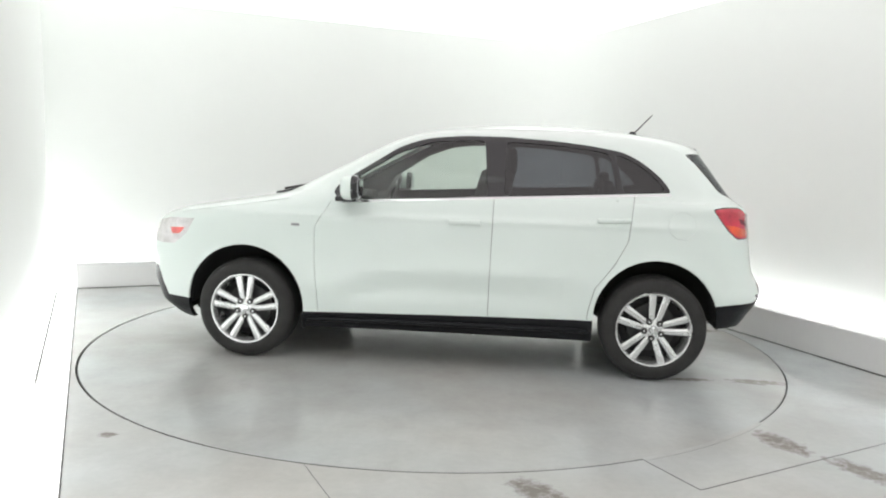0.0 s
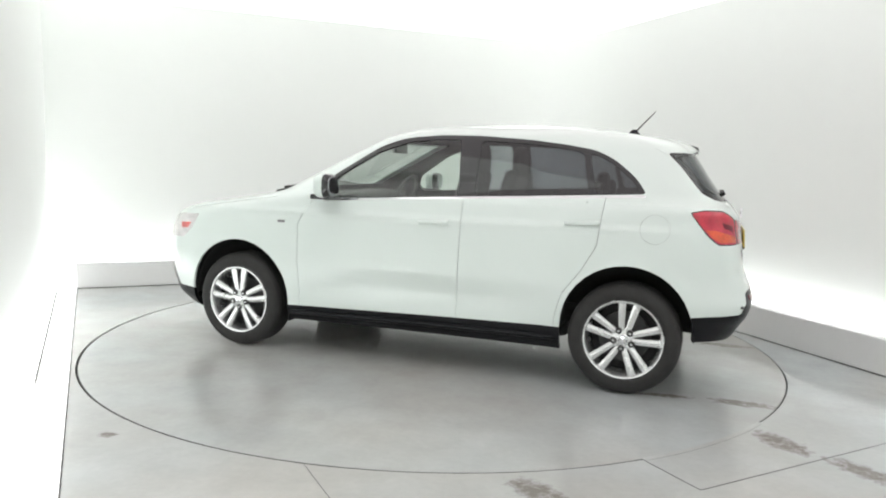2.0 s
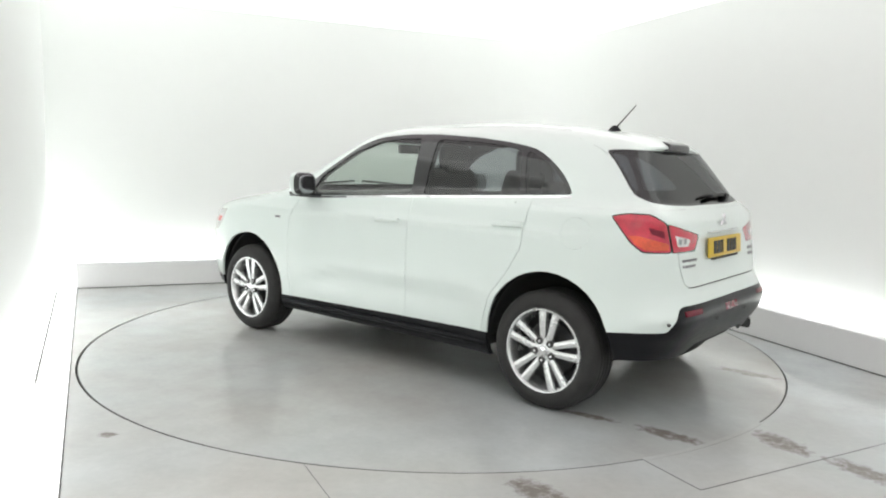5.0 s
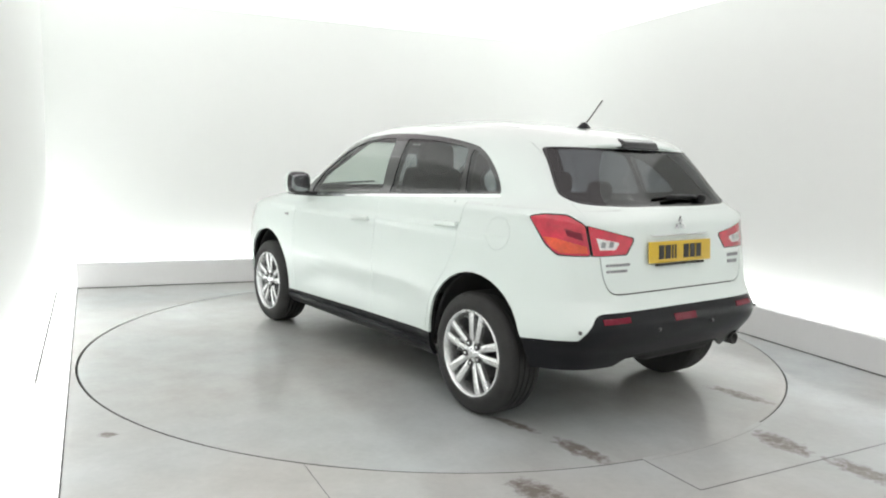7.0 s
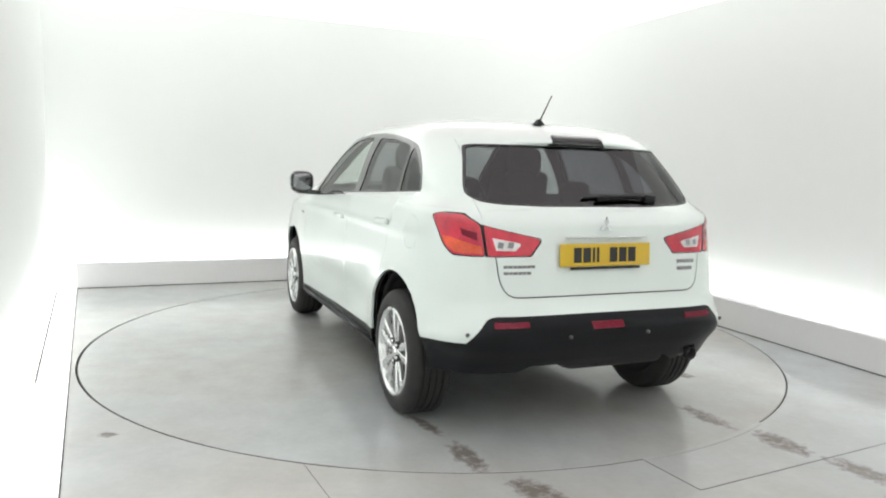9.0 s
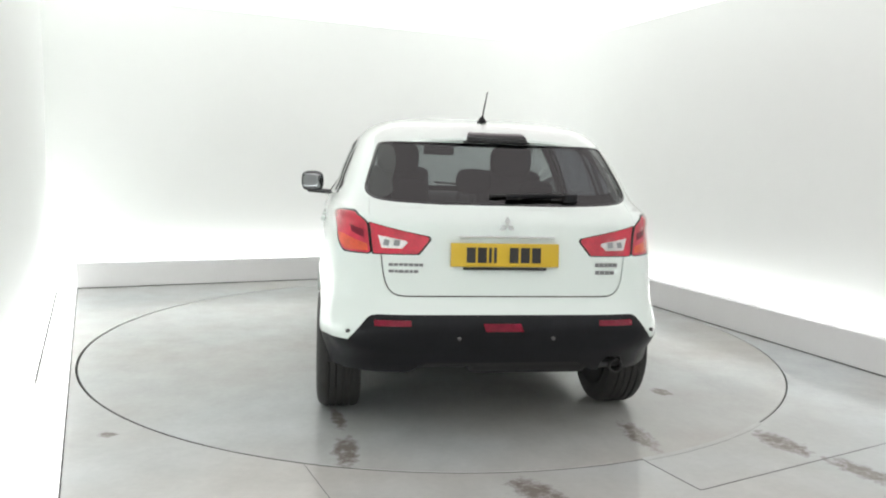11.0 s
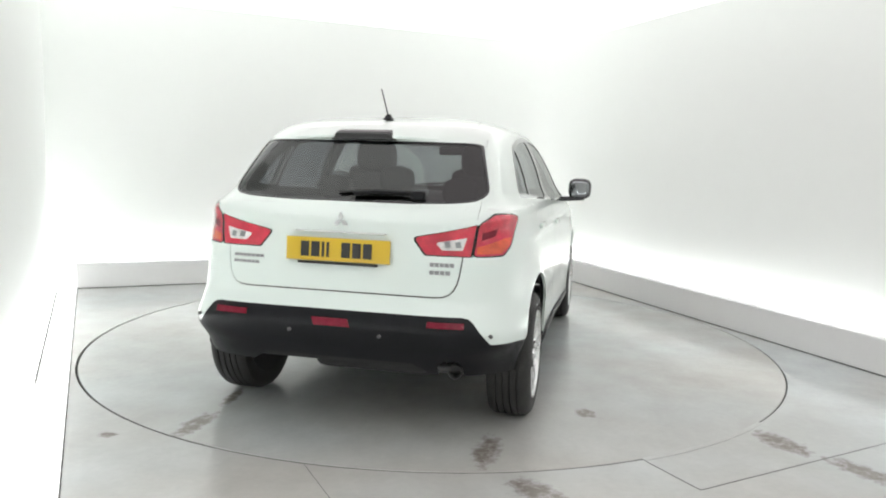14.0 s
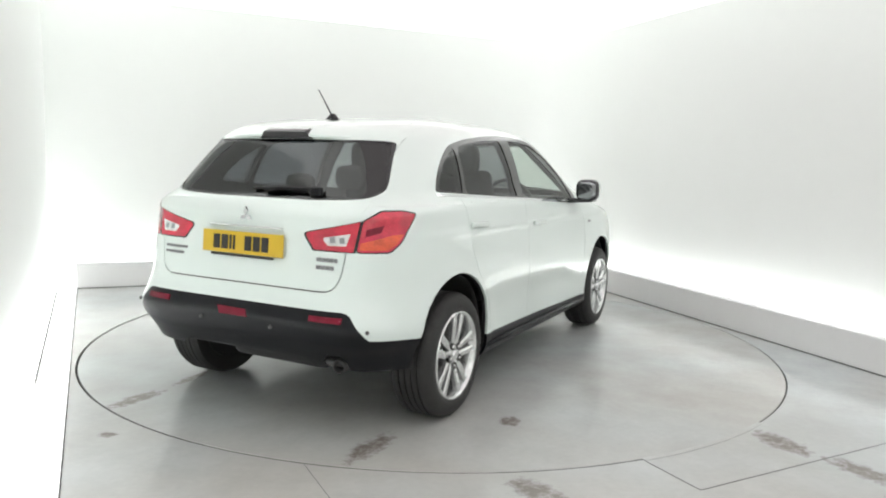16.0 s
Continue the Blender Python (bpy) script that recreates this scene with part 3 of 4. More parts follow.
def cut_body(bm, lining=False):
    layer = bm.faces.layers.int.new("mark")
    for view in (SIDE_L, SIDE_R):
        carve(bm, layer, view, arch(1.182, 0.330, 0.409), HOLE)
        carve(bm, layer, view, arch(-1.504, 0.363, 0.384), HOLE)
        if lining:
            for o in (PANE_F, PANE_R, PANE_Q):
                carve(bm, layer, view, [(p[0], p[1]) for p in o], HOLE)
            continue
        for part_of in ([(0.60, 1.045), (0.70, 0.88), (0.697, 0.61), (0.672, 0.318), (-0.451, 0.341), (-0.465, 1.106)],):
            carve(bm, layer, view, part_of, DOOR_FRONT, (BODY,))
        for part_of in ([(-0.451, 0.341), (-1.084, 0.352), (-1.126, 0.556), (-0.46, 0.556)], [(-0.46, 0.556), (-1.126, 0.556), (-1.239, 0.706), (-0.46, 0.706)],
                        [(-0.46, 0.706), (-1.239, 0.706), (-1.317, 0.852), (-0.46, 0.852)], [(-0.46, 0.852), (-1.317, 0.852), (-1.349, 1.149), (-0.465, 1.106)]):
            carve(bm, layer, view, part_of, DOOR_REAR, (BODY,))
        carve(bm, layer, view, DLO, PILLAR)
        carve(bm, layer, view, PANE_F, GLASS_F)
        carve(bm, layer, view, PANE_R, GLASS_R)
        carve(bm, layer, view, PANE_Q, GLASS_Q)
        for p, q in zip(BELT_LINE, BELT_LINE[1:]):
            carve(bm, layer, view, [p, q, (q[0], q[1] - 0.013), (p[0], p[1] - 0.013)], BELT)
        carve(bm, layer, view, [(0.80, 0.306), (-0.451, 0.333), (-0.451, 0.1), (0.80, 0.1)], SILL, (BODY, DOOR_FRONT, DOOR_REAR))
        carve(bm, layer, view, [(-0.451, 0.333), (-1.17, 0.346), (-1.17, 0.1), (-0.451, 0.1)], SILL, (BODY, DOOR_FRONT, DOOR_REAR))
        carve(bm, layer, view, [(2.3, 0.58), (1.86, 0.55), (1.775, 0.36), (1.775, 0.1), (2.3, 0.1)], BUMPER_F, (BODY,))
        carve(bm, layer, view, [(1.775, 0.36), (1.64, 0.352), (1.50, 0.35), (1.50, 0.1), (1.775, 0.1)], BUMPER_F, (BODY,))
        carve(bm, layer, view, [(1.55, 0.896), (1.75, 0.892), (1.90, 0.86), (1.99, 0.80), (1.99, 0.73), (1.80, 0.715), (1.70, 0.72), (1.605, 0.795)], HEAD, (BODY,))
        carve(bm, layer, view, [(1.742, 0.826), (1.62, 0.832), (1.66, 0.788), (1.722, 0.783)], HEADMARK, (HEAD,))
        carve(bm, layer, view, [(-1.835, 0.470), (-2.3, 0.505), (-2.3, 0.1), (-1.835, 0.1)], BUMPER_R, (BODY,))
        groove(bm, layer, view, [(0.60, 1.045), (0.70, 0.88), (0.697, 0.61), (0.672, 0.318)], 0.0034, HOLE)
        groove(bm, layer, view, [(-0.466, 1.09), (-0.451, 0.341)], 0.0034, HOLE)
        groove(bm, layer, view, [(-1.349, 1.136), (-1.317, 0.852), (-1.239, 0.706), (-1.126, 0.556), (-1.090, 0.42), (-1.084, 0.352)], 0.0034, HOLE)
        # fuel flap on the left flank alone
        if view is SIDE_L:
            ringp = [(-1.645 + 0.085 * math.cos(a), 0.965 + 0.085 * math.sin(a)) for a in (2 * math.pi * k / 20 for k in range(20))]
            groove(bm, layer, view, ringp + ringp[:1], 0.0012, HOLE, (BODY,))
        groove(bm, layer, view, [(1.68, 0.93), (1.2, 1.005), (0.9, 1.05)], 0.004, HOLE, (BODY,))
    if lining:
        carve(bm, layer, TAIL_VIEW, BACK_GLASS, HOLE)
        carve(bm, layer, NOSE_VIEW, WINDSCREEN, HOLE)
        carve(bm, layer, (TAIL_VIEW[0], TAIL_VIEW[1], lambda c: c.x < -1.84), [(1, 0.345), (1, 0.1), (-1, 0.1), (-1, 0.345)], HOLE)
        carve(bm, layer, (TAIL_VIEW[0], TAIL_VIEW[1], lambda c: c.x < -1.84), PIPE_NOTCH, HOLE)
        return layer
    carve(bm, layer, TAIL_VIEW, [(0.742, 0.490), (0.664, 0.585), (0.650, 0.601), (0.632, 0.612), (0.605, 0.617), (-0.605, 0.617), (-0.632, 0.612), (-0.650, 0.601), (-0.664, 0.585), (-0.742, 0.490), (-0.742, 0.1), (0.742, 0.1)], BUMPER_R, (BODY,))
    carve(bm, layer, TAIL_VIEW, [(0.66, 1.09), (0.60, 1.46), (-0.60, 1.46), (-0.66, 1.09), (-0.59, 0.885)] + GATE_FOOT[::-1] + [(0.59, 0.885)], GATE, (BODY,))
    carve(bm, layer, TAIL_VIEW, BACK_PANE, RIMBLACK)
    carve(bm, layer, TAIL_VIEW, BACK_GLASS, GLASS_BACK)
    carve(bm, layer, NOSE_VIEW, WINDSCREEN, GLASS_WIND)
    for view in (CORNER_L, CORNER_R):
        carve(bm, layer, view, LAMP_A, BEZEL, (BODY, GATE))
        carve(bm, layer, view, LAMP_B, BEZEL, (BODY, GATE))
        carve(bm, layer, view, shrunk(LAMP_A, 0.006), LAMP_OUT, (BEZEL,))
        carve(bm, layer, view, shrunk(LAMP_B, 0.006), LAMP_IN, (BEZEL,))
        carve(bm, layer, view, [(-0.80, 0.975), (-0.86, 0.972), (-1.012, 0.935), (-1.018, 0.902), (-0.885, 0.902), (-0.835, 0.93)], LAMP_AMBER, (LAMP_OUT,))
        carve(bm, layer, view, [(-1.055, 0.976), (-1.165, 0.952), (-1.17, 0.942), (-1.152, 0.916), (-1.075, 0.918)], LAMP_CLEAR, (LAMP_IN,))
        carve(bm, layer, view, [(-0.90, 1.018), (-0.985, 0.998), (-0.992, 0.962), (-0.915, 0.985)], LAMP_DARK, (LAMP_OUT,))
        for s in (-1.092, -1.132):
            carve(bm, layer, view, [(s - 0.012, 0.954), (s + 0.010, 0.958), (s + 0.013, 0.930), (s - 0.009, 0.928)], BULB, (LAMP_CLEAR,))
        groove(bm, layer, view, [(-1.005, 1.038), (-1.037, 0.887)], 0.005, HOLE)
    groove(bm, layer, TAIL_VIEW, [(0.645, 1.06), (0.645, 1.10), (0.60, 1.44)], 0.0016, HOLE, (BODY, GATE))
    groove(bm, layer, TAIL_VIEW, [(-0.645, 1.06), (-0.645, 1.10), (-0.60, 1.44)], 0.0016, HOLE, (BODY, GATE))
    groove(bm, layer, TAIL_VIEW, [(0.59, 0.885)] + GATE_FOOT + [(-0.59, 0.885)], 0.006, HOLE, (BODY, GATE))
    bonnet, roof = [(1.90, 0.45), (1.75, 0.62), (1.04, 0.72), (1.04, -0.72), (1.75, -0.62), (1.90, -0.45)], [(0.02, 0.44), (-1.48, 0.46), (-1.48, -0.46), (0.02, -0.44)]
    carve(bm, layer, TOP_VIEW, bonnet, BONNET, (BODY,))
    groove(bm, layer, TOP_VIEW, bonnet + bonnet[:1], 0.004, HOLE, (BODY, BONNET))
    carve(bm, layer, ROOF_VIEW, roof, ROOF, (BODY,))
    # the open lower edge of the rear bumper
    low = (TAIL_VIEW[0], TAIL_VIEW[1], lambda c: c.x < -1.84)
    carve(bm, layer, low, [(1, 0.322), (1, 0.1), (-1, 0.1), (-1, 0.322)], HOLE)
    carve(bm, layer, low, PIPE_NOTCH, HOLE)
    carve(bm, layer, low, [(0.46, 0.32), (0.37, 0.375), (-0.37, 0.375), (-0.46, 0.32)], HOLE)
    return layer


def panel(name, bm, layer, marks, keep, material, parent, label, depth=0.012, sunk=0.0):
    """The marked faces as one panel with the skin's own shading and a turned-in edge of the given depth."""
    facing = bm.verts.layers.float_vector["facing"]
    index, verts, normals, faces = {}, [], [], []
    for f in bm.faces:
        if f[layer] in marks and keep(f.calc_center_median()):
            ids = []
            for v in f.verts:
                if v not in index:
                    n = Vector(v[facing]).normalized()
                    index[v] = len(verts)
                    verts.append(v.co - n * sunk)
                    normals.append(n)
                ids.append(index[v])
            faces.append(ids)
    skin = len(faces)
    if depth:
        seen = {}
        for ids in faces:
            for a, b in zip(ids, ids[1:] + ids[:1]):
                seen[(a, b)] = True
        inner = {}
        for a, b in list(seen):
            if (b, a) not in seen:
                for k in (a, b):
                    if k not in inner:
                        inner[k] = len(verts)
                        verts.append(verts[k] - normals[k] * depth)
                faces.append([b, a, inner[a], inner[b]])
    me = bpy.data.meshes.new(name)
    me.from_pydata([tuple(v) for v in verts], [], faces)
    me.polygons.foreach_set("use_smooth", [True] * len(me.polygons))
    loops = []
    for p in me.polygons:
        for k in p.vertices:
            loops.append(tuple(normals[k]) if p.index < skin else tuple(p.normal))
    me.normals_split_custom_set(loops)
    me.materials.append(material)
    ob = new(name, me)
    ob.parent = parent
    return tagged(ob, label)


def thicken(ob, thick, offset=-1.0):
    s = ob.modifiers.new("thickness", "SOLIDIFY")
    s.thickness, s.offset = thick, offset
    return ob


def build_wheel(car, name, x, y, sign, rolled=0):
    """A wheel at (x, y); sign is +1 on the left flank."""
    wheel = new(name)
    wheel.empty_display_size = 0.1
    wheel.parent = car
    wheel.matrix_basis = pose(x, y, WHEEL_R - RIDE, 0, 0, 0 if sign > 0 else 180) @ pose(0, 0, 0, 0, rolled, 0)
    tagged(wheel, "silver five-spoke alloy wheel with black tyre")
    R = WHEEL_R
    prof = [(0.236, 0.0), (0.243, 0.010), (0.262, 0.016), (0.285, 0.013), (0.310, 0.004), (0.323, -0.010), (R - 0.003, -0.026)]
    for g in (-0.05, -0.085, -0.12, -0.155):
        prof += [(R, g + 0.015), (R, g + 0.0045), (R - 0.009, g + 0.003), (R - 0.009, g - 0.003), (R, g - 0.0045)]
    prof += [(R, -0.178), (R - 0.004, -0.188), (0.318, -0.205), (0.28, -0.215), (0.236, -0.20)]
    bm = lathe(prof, 64, True)
    sharp(part("tyre", bm, RUBBER, wheel, "black rubber tyre with grooved tread"), 40)
    rim = sharp(part("rim", lathe([(0.239, 0.006), (0.234, 0.013), (0.226, 0.012), (0.218, 0.002), (0.211, -0.05), (0.20, -0.17), (0.206, -0.19), (0.236, -0.195), (0.236, -0.02)], 64, True), ALLOY, wheel), 40)
    sharp(part("brake_disc", lathe([(0.0, -0.085), (0.15, -0.085), (0.155, -0.09), (0.155, -0.105), (0.0, -0.105)], 40), STEEL, wheel), 40)
    sharp(part("backing_plate", lathe([(0.0, -0.11), (0.203, -0.115), (0.205, -0.13), (0.236, -0.198), (0.236, -0.206), (0.0, -0.206)], 40), LINER, wheel), 40)
    # five pairs of spokes
    for k in range(5):
        for side in (-1, 1):
            a = radians(90 + 72 * k)
            bm = bmesh.new()
            sec = [(0.045, 0.016, 0.0155, -0.008), (0.085, 0.0235, 0.0185, -0.005), (0.13, 0.031, 0.0195, -0.001), (0.18, 0.038, 0.021, 0.002), (0.222, 0.0445, 0.0225, 0.003)]
            rows = []
            for r, off, half, yy in sec:
                rows.append([bm.verts.new((r, yy + dy, side * off + t * half)) for t, dy in ((-1, -0.03), (-1, -0.004), (-0.6, 0.0), (0.6, 0.0), (1, -0.004), (1, -0.03))])
            for p, q in zip(rows, rows[1:]):
                for j in range(6):
                    bm.faces.new((p[j], p[(j + 1) % 6], q[(j + 1) % 6], q[j]))
            bm.faces.new(rows[0]), bm.faces.new(rows[-1][::-1])
            bmesh.ops.recalc_face_normals(bm, faces=bm.faces)
            bm.transform(Matrix.Rotation(-a, 4, "Y"))
            sharp(part("spoke", bm, ALLOY, wheel), 40)
    sharp(part("hub", lathe([(0.0, 0.0), (0.028, -0.002), (0.05, -0.006), (0.068, -0.012), (0.07, -0.05), (0.0, -0.05)], 36), ALLOY, wheel), 40)
    sharp(part("hub_cap", lathe([(0.0, 0.006), (0.022, 0.004), (0.027, -0.002), (0.027, -0.01), (0.0, -0.01)], 28), CHROME, wheel, "round chrome centre cap"), 40)
    for k in range(5):
        a = radians(54 + 72 * k)
        for piece, prof, mat, label in (("nut_socket", [(0.010, -0.004), (0.0185, -0.002), (0.0195, -0.004), (0.0195, -0.02), (0.010, -0.02)], INK, "dark round nut socket"),
                                        ("lug_nut", [(0.0, 0.002), (0.006, 0.002), (0.0095, -0.002), (0.0098, -0.02), (0.0, -0.02)], ALLOY, "silver wheel nut")):
            bm = lathe(prof, 12)
            bm.transform(Matrix.Translation((0.056 * math.cos(a), 0.003, 0.056 * math.sin(a))))
            sharp(part(piece, bm, mat, wheel, label), 40)
    return wheel


def egg(radii, power):
    """A rounded block: a ball squared up by a power under one."""
    bm = bmesh.new()
    bmesh.ops.create_uvsphere(bm, u_segments=28, v_segments=16, radius=1)
    for v in bm.verts:
        v.co = Vector([math.copysign(abs(c) ** power, c) * r for c, r in zip(v.co, radii)])
    return bm


def build_seat(car, name, x, y, back_high, wide=0.50, lean=14, rest=True):
    """A cloth seat as one part with its cushion, back and headrest beneath it."""
    seat = new(name)
    seat.parent = car
    seat.matrix_basis = pose(x, y, 0.55)
    tagged(seat, "black cloth car seat")
    part("cushion", block((0.52, wide, 0.16), (0, 0, 0.02), 0.05, segments=3), FABRIC, seat)
    part("backrest", block((0.14, wide, back_high), (-0.30, 0, back_high / 2), 0.055, Matrix.Rotation(radians(-lean), 4, "Y"), 3, (0.8, 0.85)), FABRIC, seat)
    if rest:
        top = back_high + 0.055
        rest_bm = egg((0.05, 0.145, 0.115), 0.7)
        rest_bm.transform(Matrix.Translation((-0.30 - math.tan(radians(lean)) * (top - back_high / 2), 0, top)))
        part("headrest", rest_bm, FABRIC, seat)
    return seat


def skin_x(y, z):
    """The tail's x at (y, z)."""
    xr, w = float(np.interp(z, *TAIL)), float(np.interp(z, *WIDE))
    nr = tail_power(z)
    return -0.3 - (-0.3 - xr) * (1 - min(abs(y) / w, 0.999) ** nr) ** (1 / nr)


def skin_y(x, z):
    """The flank's y at (x, z), left side."""
    xr, xf, w = (float(np.interp(z, *t)) for t in (TAIL, NOSE, WIDE))
    if x < -0.3:
        n = tail_power(z)
        s = (-0.3 - x) / (-0.3 - xr)
    else:
        n, s = 6.5, (x + 0.3) / (xf + 0.3)
    return w * swell(x) * (1 - min(s, 0.999) ** n) ** (1 / n)


def skin_patch(y, w, z, h, lean, proud=0.004):
    """A low block that follows the tail's skin, with its foot shifted sideways by lean."""
    bm = bmesh.new()
    cols = []
    for k in range(9):
        a = y - w / 2 + w * k / 8
        col = []
        for zz, off in ((z + h / 2, lean), (z - h / 2, 0.0)):
            x = skin_x(a + off, zz)
            col += [bm.verts.new((x - proud, a + off, zz)), bm.verts.new((x + 0.012, a + off, zz))]
        cols.append(col)
    for p, q in zip(cols, cols[1:]):
        for a, b in ((0, 1), (1, 3), (3, 2), (2, 0)):
            bm.faces.new((p[a], p[b], q[b], q[a]))
    bm.faces.new([cols[0][k] for k in (0, 1, 3, 2)]), bm.faces.new([cols[-1][k] for k in (2, 3, 1, 0)])
    bmesh.ops.recalc_face_normals(bm, faces=bm.faces)
    return bm


def build_car():
    car = new("car")
    car.empty_display_size = 0.3
    tagged(car, "white compact crossover car with black plastic lower trim on the turntable", "car")
    bm = hull()
    layer = cut_body(bm)
    every, left, right = (lambda c: True), (lambda c: c.y > 0), (lambda c: c.y < 0)
    panel("body_shell", bm, layer, (BODY,), every, PAINT, car, "glossy white painted body shell", 0.014)
    for name, mark, mat, label, thick in (("front_door", DOOR_FRONT, PAINT, "white front door", 0.014), ("rear_door", DOOR_REAR, PAINT, "white rear door", 0.014),
                                          ("window_frame", PILLAR, GLOSS, "gloss black window frame", 0.01), ("front_side_window", GLASS_F, GLASS, "clear front side glass", 0),
                                          ("rear_side_window", GLASS_R, TINT, "dark privacy glass", 0), ("quarter_window", GLASS_Q, TINT, "dark privacy quarter glass", 0),
                                          ("belt_moulding", BELT, CHROME, "thin chrome waist moulding", 0.012), ("sill_cladding", SILL, PLASTIC, "black plastic sill cladding", 0.015),
                                          ("tail_lamp", LAMP_OUT, RED, "red wraparound tail lamp", 0.015), ("indicator_lens", LAMP_AMBER, AMBER, "amber indicator lens", 0.015),
                                          ("tailgate_lamp", LAMP_IN, RED, "red tailgate lamp", 0.015), ("reversing_lens", LAMP_CLEAR, CLEAR, "clear reversing lamp lens", 0.015), ("lamp_bezel", BEZEL, GLOSS, "black edge of the tail lamp", 0.02), ("lamp_reflector", LAMP_DARK, DULLRED, "dark red facet inside the tail lamp", 0.012), ("bulb_window", BULB, GREYINK, "dark bulb behind the clear lens", 0.01),
                                          ("headlamp", HEAD, CLEAR, "clear headlamp lens", 0.012), ("side_marker", HEADMARK, MARKER, "small pinkish red side marker", 0.012)):
        for keep in (left, right):
            panel(name, bm, layer, (mark,), keep, mat, car, label, thick, 0.004 if not thick else 0.0)
    panel("bonnet", bm, layer, (BONNET,), every, PAINT, car, "white bonnet", 0.014)
    panel("roof", bm, layer, (ROOF,), every, PAINT, car, "white roof panel", 0.0)
    panel("tailgate", bm, layer, (GATE,), every, PAINT, car, "white tailgate", 0.014)
    panel("rear_window_border", bm, layer, (RIMBLACK,), every, GLOSS, car, "black border of the rear window", 0.01)
    panel("rear_window", bm, layer, (GLASS_BACK,), every, TINT, car, "dark privacy rear window", 0, 0.003)
    panel("windscreen", bm, layer, (GLASS_WIND,), every, GLASS, car, "clear windscreen", 0, 0.003)
    panel("rear_bumper", bm, layer, (BUMPER_R,), every, PLASTIC, car, "black textured plastic rear bumper", 0.03)
    panel("front_bumper", bm, layer, (BUMPER_F,), every, PLASTIC, car, "black plastic lower front bumper", 0.02)
    bm.free()
    bm = hull(0.028)
    layer = cut_body(bm, True)
    panel("lining", bm, layer, (BODY,), every, LINER, car, "dark inner lining", 0.006)
    bm.free()
    # wheel tubs, underbody
    for cx, r in ((FRONT_X, 0.40), (REAR_X, 0.392)):
        for s in (1, -1):
            bm = bmesh.new()
            rows = []
            for k in range(25):
                a = radians(-4 + 188 * k / 24)
                rows.append([bm.verts.new((cx + rr * math.cos(a), s * yy, 0.345 + rr * math.sin(a))) for rr, yy in ((r, 0.835), (r + 0.006, 0.80), (r + 0.006, 0.56), (0.02, 0.55))])
            for p, q in zip(rows, rows[1:]):
                for j in range(3):
                    bm.faces.new((p[j], p[j + 1], q[j + 1], q[j]))
            thicken(part("wheel_arch_liner", bm, LINER, car, "black wheel arch liner"), 0.004)
    part("underbody", block((1.75, 1.50, 0.10), (-0.16, 0, 0.27), 0.03), LINER, car, "dark underbody", False)
    part("fuel_tank", block((0.5, 1.0, 0.14), (-0.85, 0, 0.26), 0.04), LINER, car, "dark fuel tank")
    part("rear_subframe", block((0.75, 1.0, 0.12), (-1.62, 0, 0.36), 0.04), LINER, car, "dark rear subframe")
    part("silencer", block((0.28, 0.62, 0.16), (-1.93, -0.15, 0.37), 0.06, segments=3), LINER, car, "dark silencer box")
    part("engine_undertray", block((0.9, 1.05, 0.06), (1.25, 0, 0.235), 0.02), LINER, car, "black engine undertray")
    for cx in (FRONT_X, REAR_X):
        part("axle", tube([(cx, -0.70, 0.306), (cx, 0.70, 0.306)], 0.035), STEEL, car, "dark axle")
    for x, s in ((FRONT_X, 1), (FRONT_X, -1), (REAR_X, 1), (REAR_X, -1)):
        build_wheel(car, "wheel", x, s * (0.90 if x > 0 else 0.876), s, 0 if x > 0 else -8)
    for s in (1, -1):
        part("mud_flap", block((0.012, 0.17, 0.13), (FRONT_X - 0.385, s * 0.77, 0.245), 0.004), PLASTIC, car, "black rubber mud flap")
    # door handles
    for s in (1, -1):
        for x, z, door in ((-0.285, 0.936, 0), (-1.225, 0.980, 1)):
            y = s * (skin_y(x, z) + 0.012)
            part("door_handle", block((0.21, 0.022, 0.030), (x, y + s * 0.003, z + 0.004), 0.010, Matrix.Rotation(radians(2), 4, "Y"), 3), PAINT, car, "white door handle")
        # a rounded step along the sill, the lower lip of the rear bumper's corner
        part("sill_step", tube([(x, s * (skin_y(x, 0.27) + 0.004), 0.262 + 0.012 * (0.75 - x) / 1.8) for x in (0.76, 0.3, -0.2, -0.7, -1.10)], 0.016, 8), PLASTIC, car, "black sill step moulding")
        # mirrors
        mirror = new("door_mirror")
        mirror.parent = car
        mirror.matrix_basis = pose(0.43, s * 0.992, 1.143)
        tagged(mirror, "door mirror with white cap and black foot")
        for piece, keep_front, mat, label in (("cap", True, PAINT, "white mirror cap"), ("housing", False, GLOSS, "black mirror housing")):
            bm = egg((0.066, 0.088, 0.08), 0.62)
            cut = bmesh.ops.bisect_plane(bm, geom=list(bm.verts) + list(bm.edges) + list(bm.faces), plane_co=(-0.014, 0, 0), plane_no=(1, 0, 0), clear_inner=keep_front, clear_outer=not keep_front)
            bmesh.ops.holes_fill(bm, edges=[e for e in bm.edges if e.is_boundary])
            if not keep_front:
                bmesh.ops.bisect_plane(bm, geom=list(bm.verts) + list(bm.edges) + list(bm.faces), plane_co=(-0.056, 0, 0), plane_no=(-1, 0, 0), clear_outer=True)
                bmesh.ops.holes_fill(bm, edges=[e for e in bm.edges if e.is_boundary])
            sharp(part(piece, bm, mat, mirror, label), 40)
        bm = egg((0.01, 0.072, 0.062), 0.6)
        bm.transform(Matrix.Translation((-0.053, 0, 0)))
        part("mirror_pane", bm, MIRROR, mirror, "mirror glass")
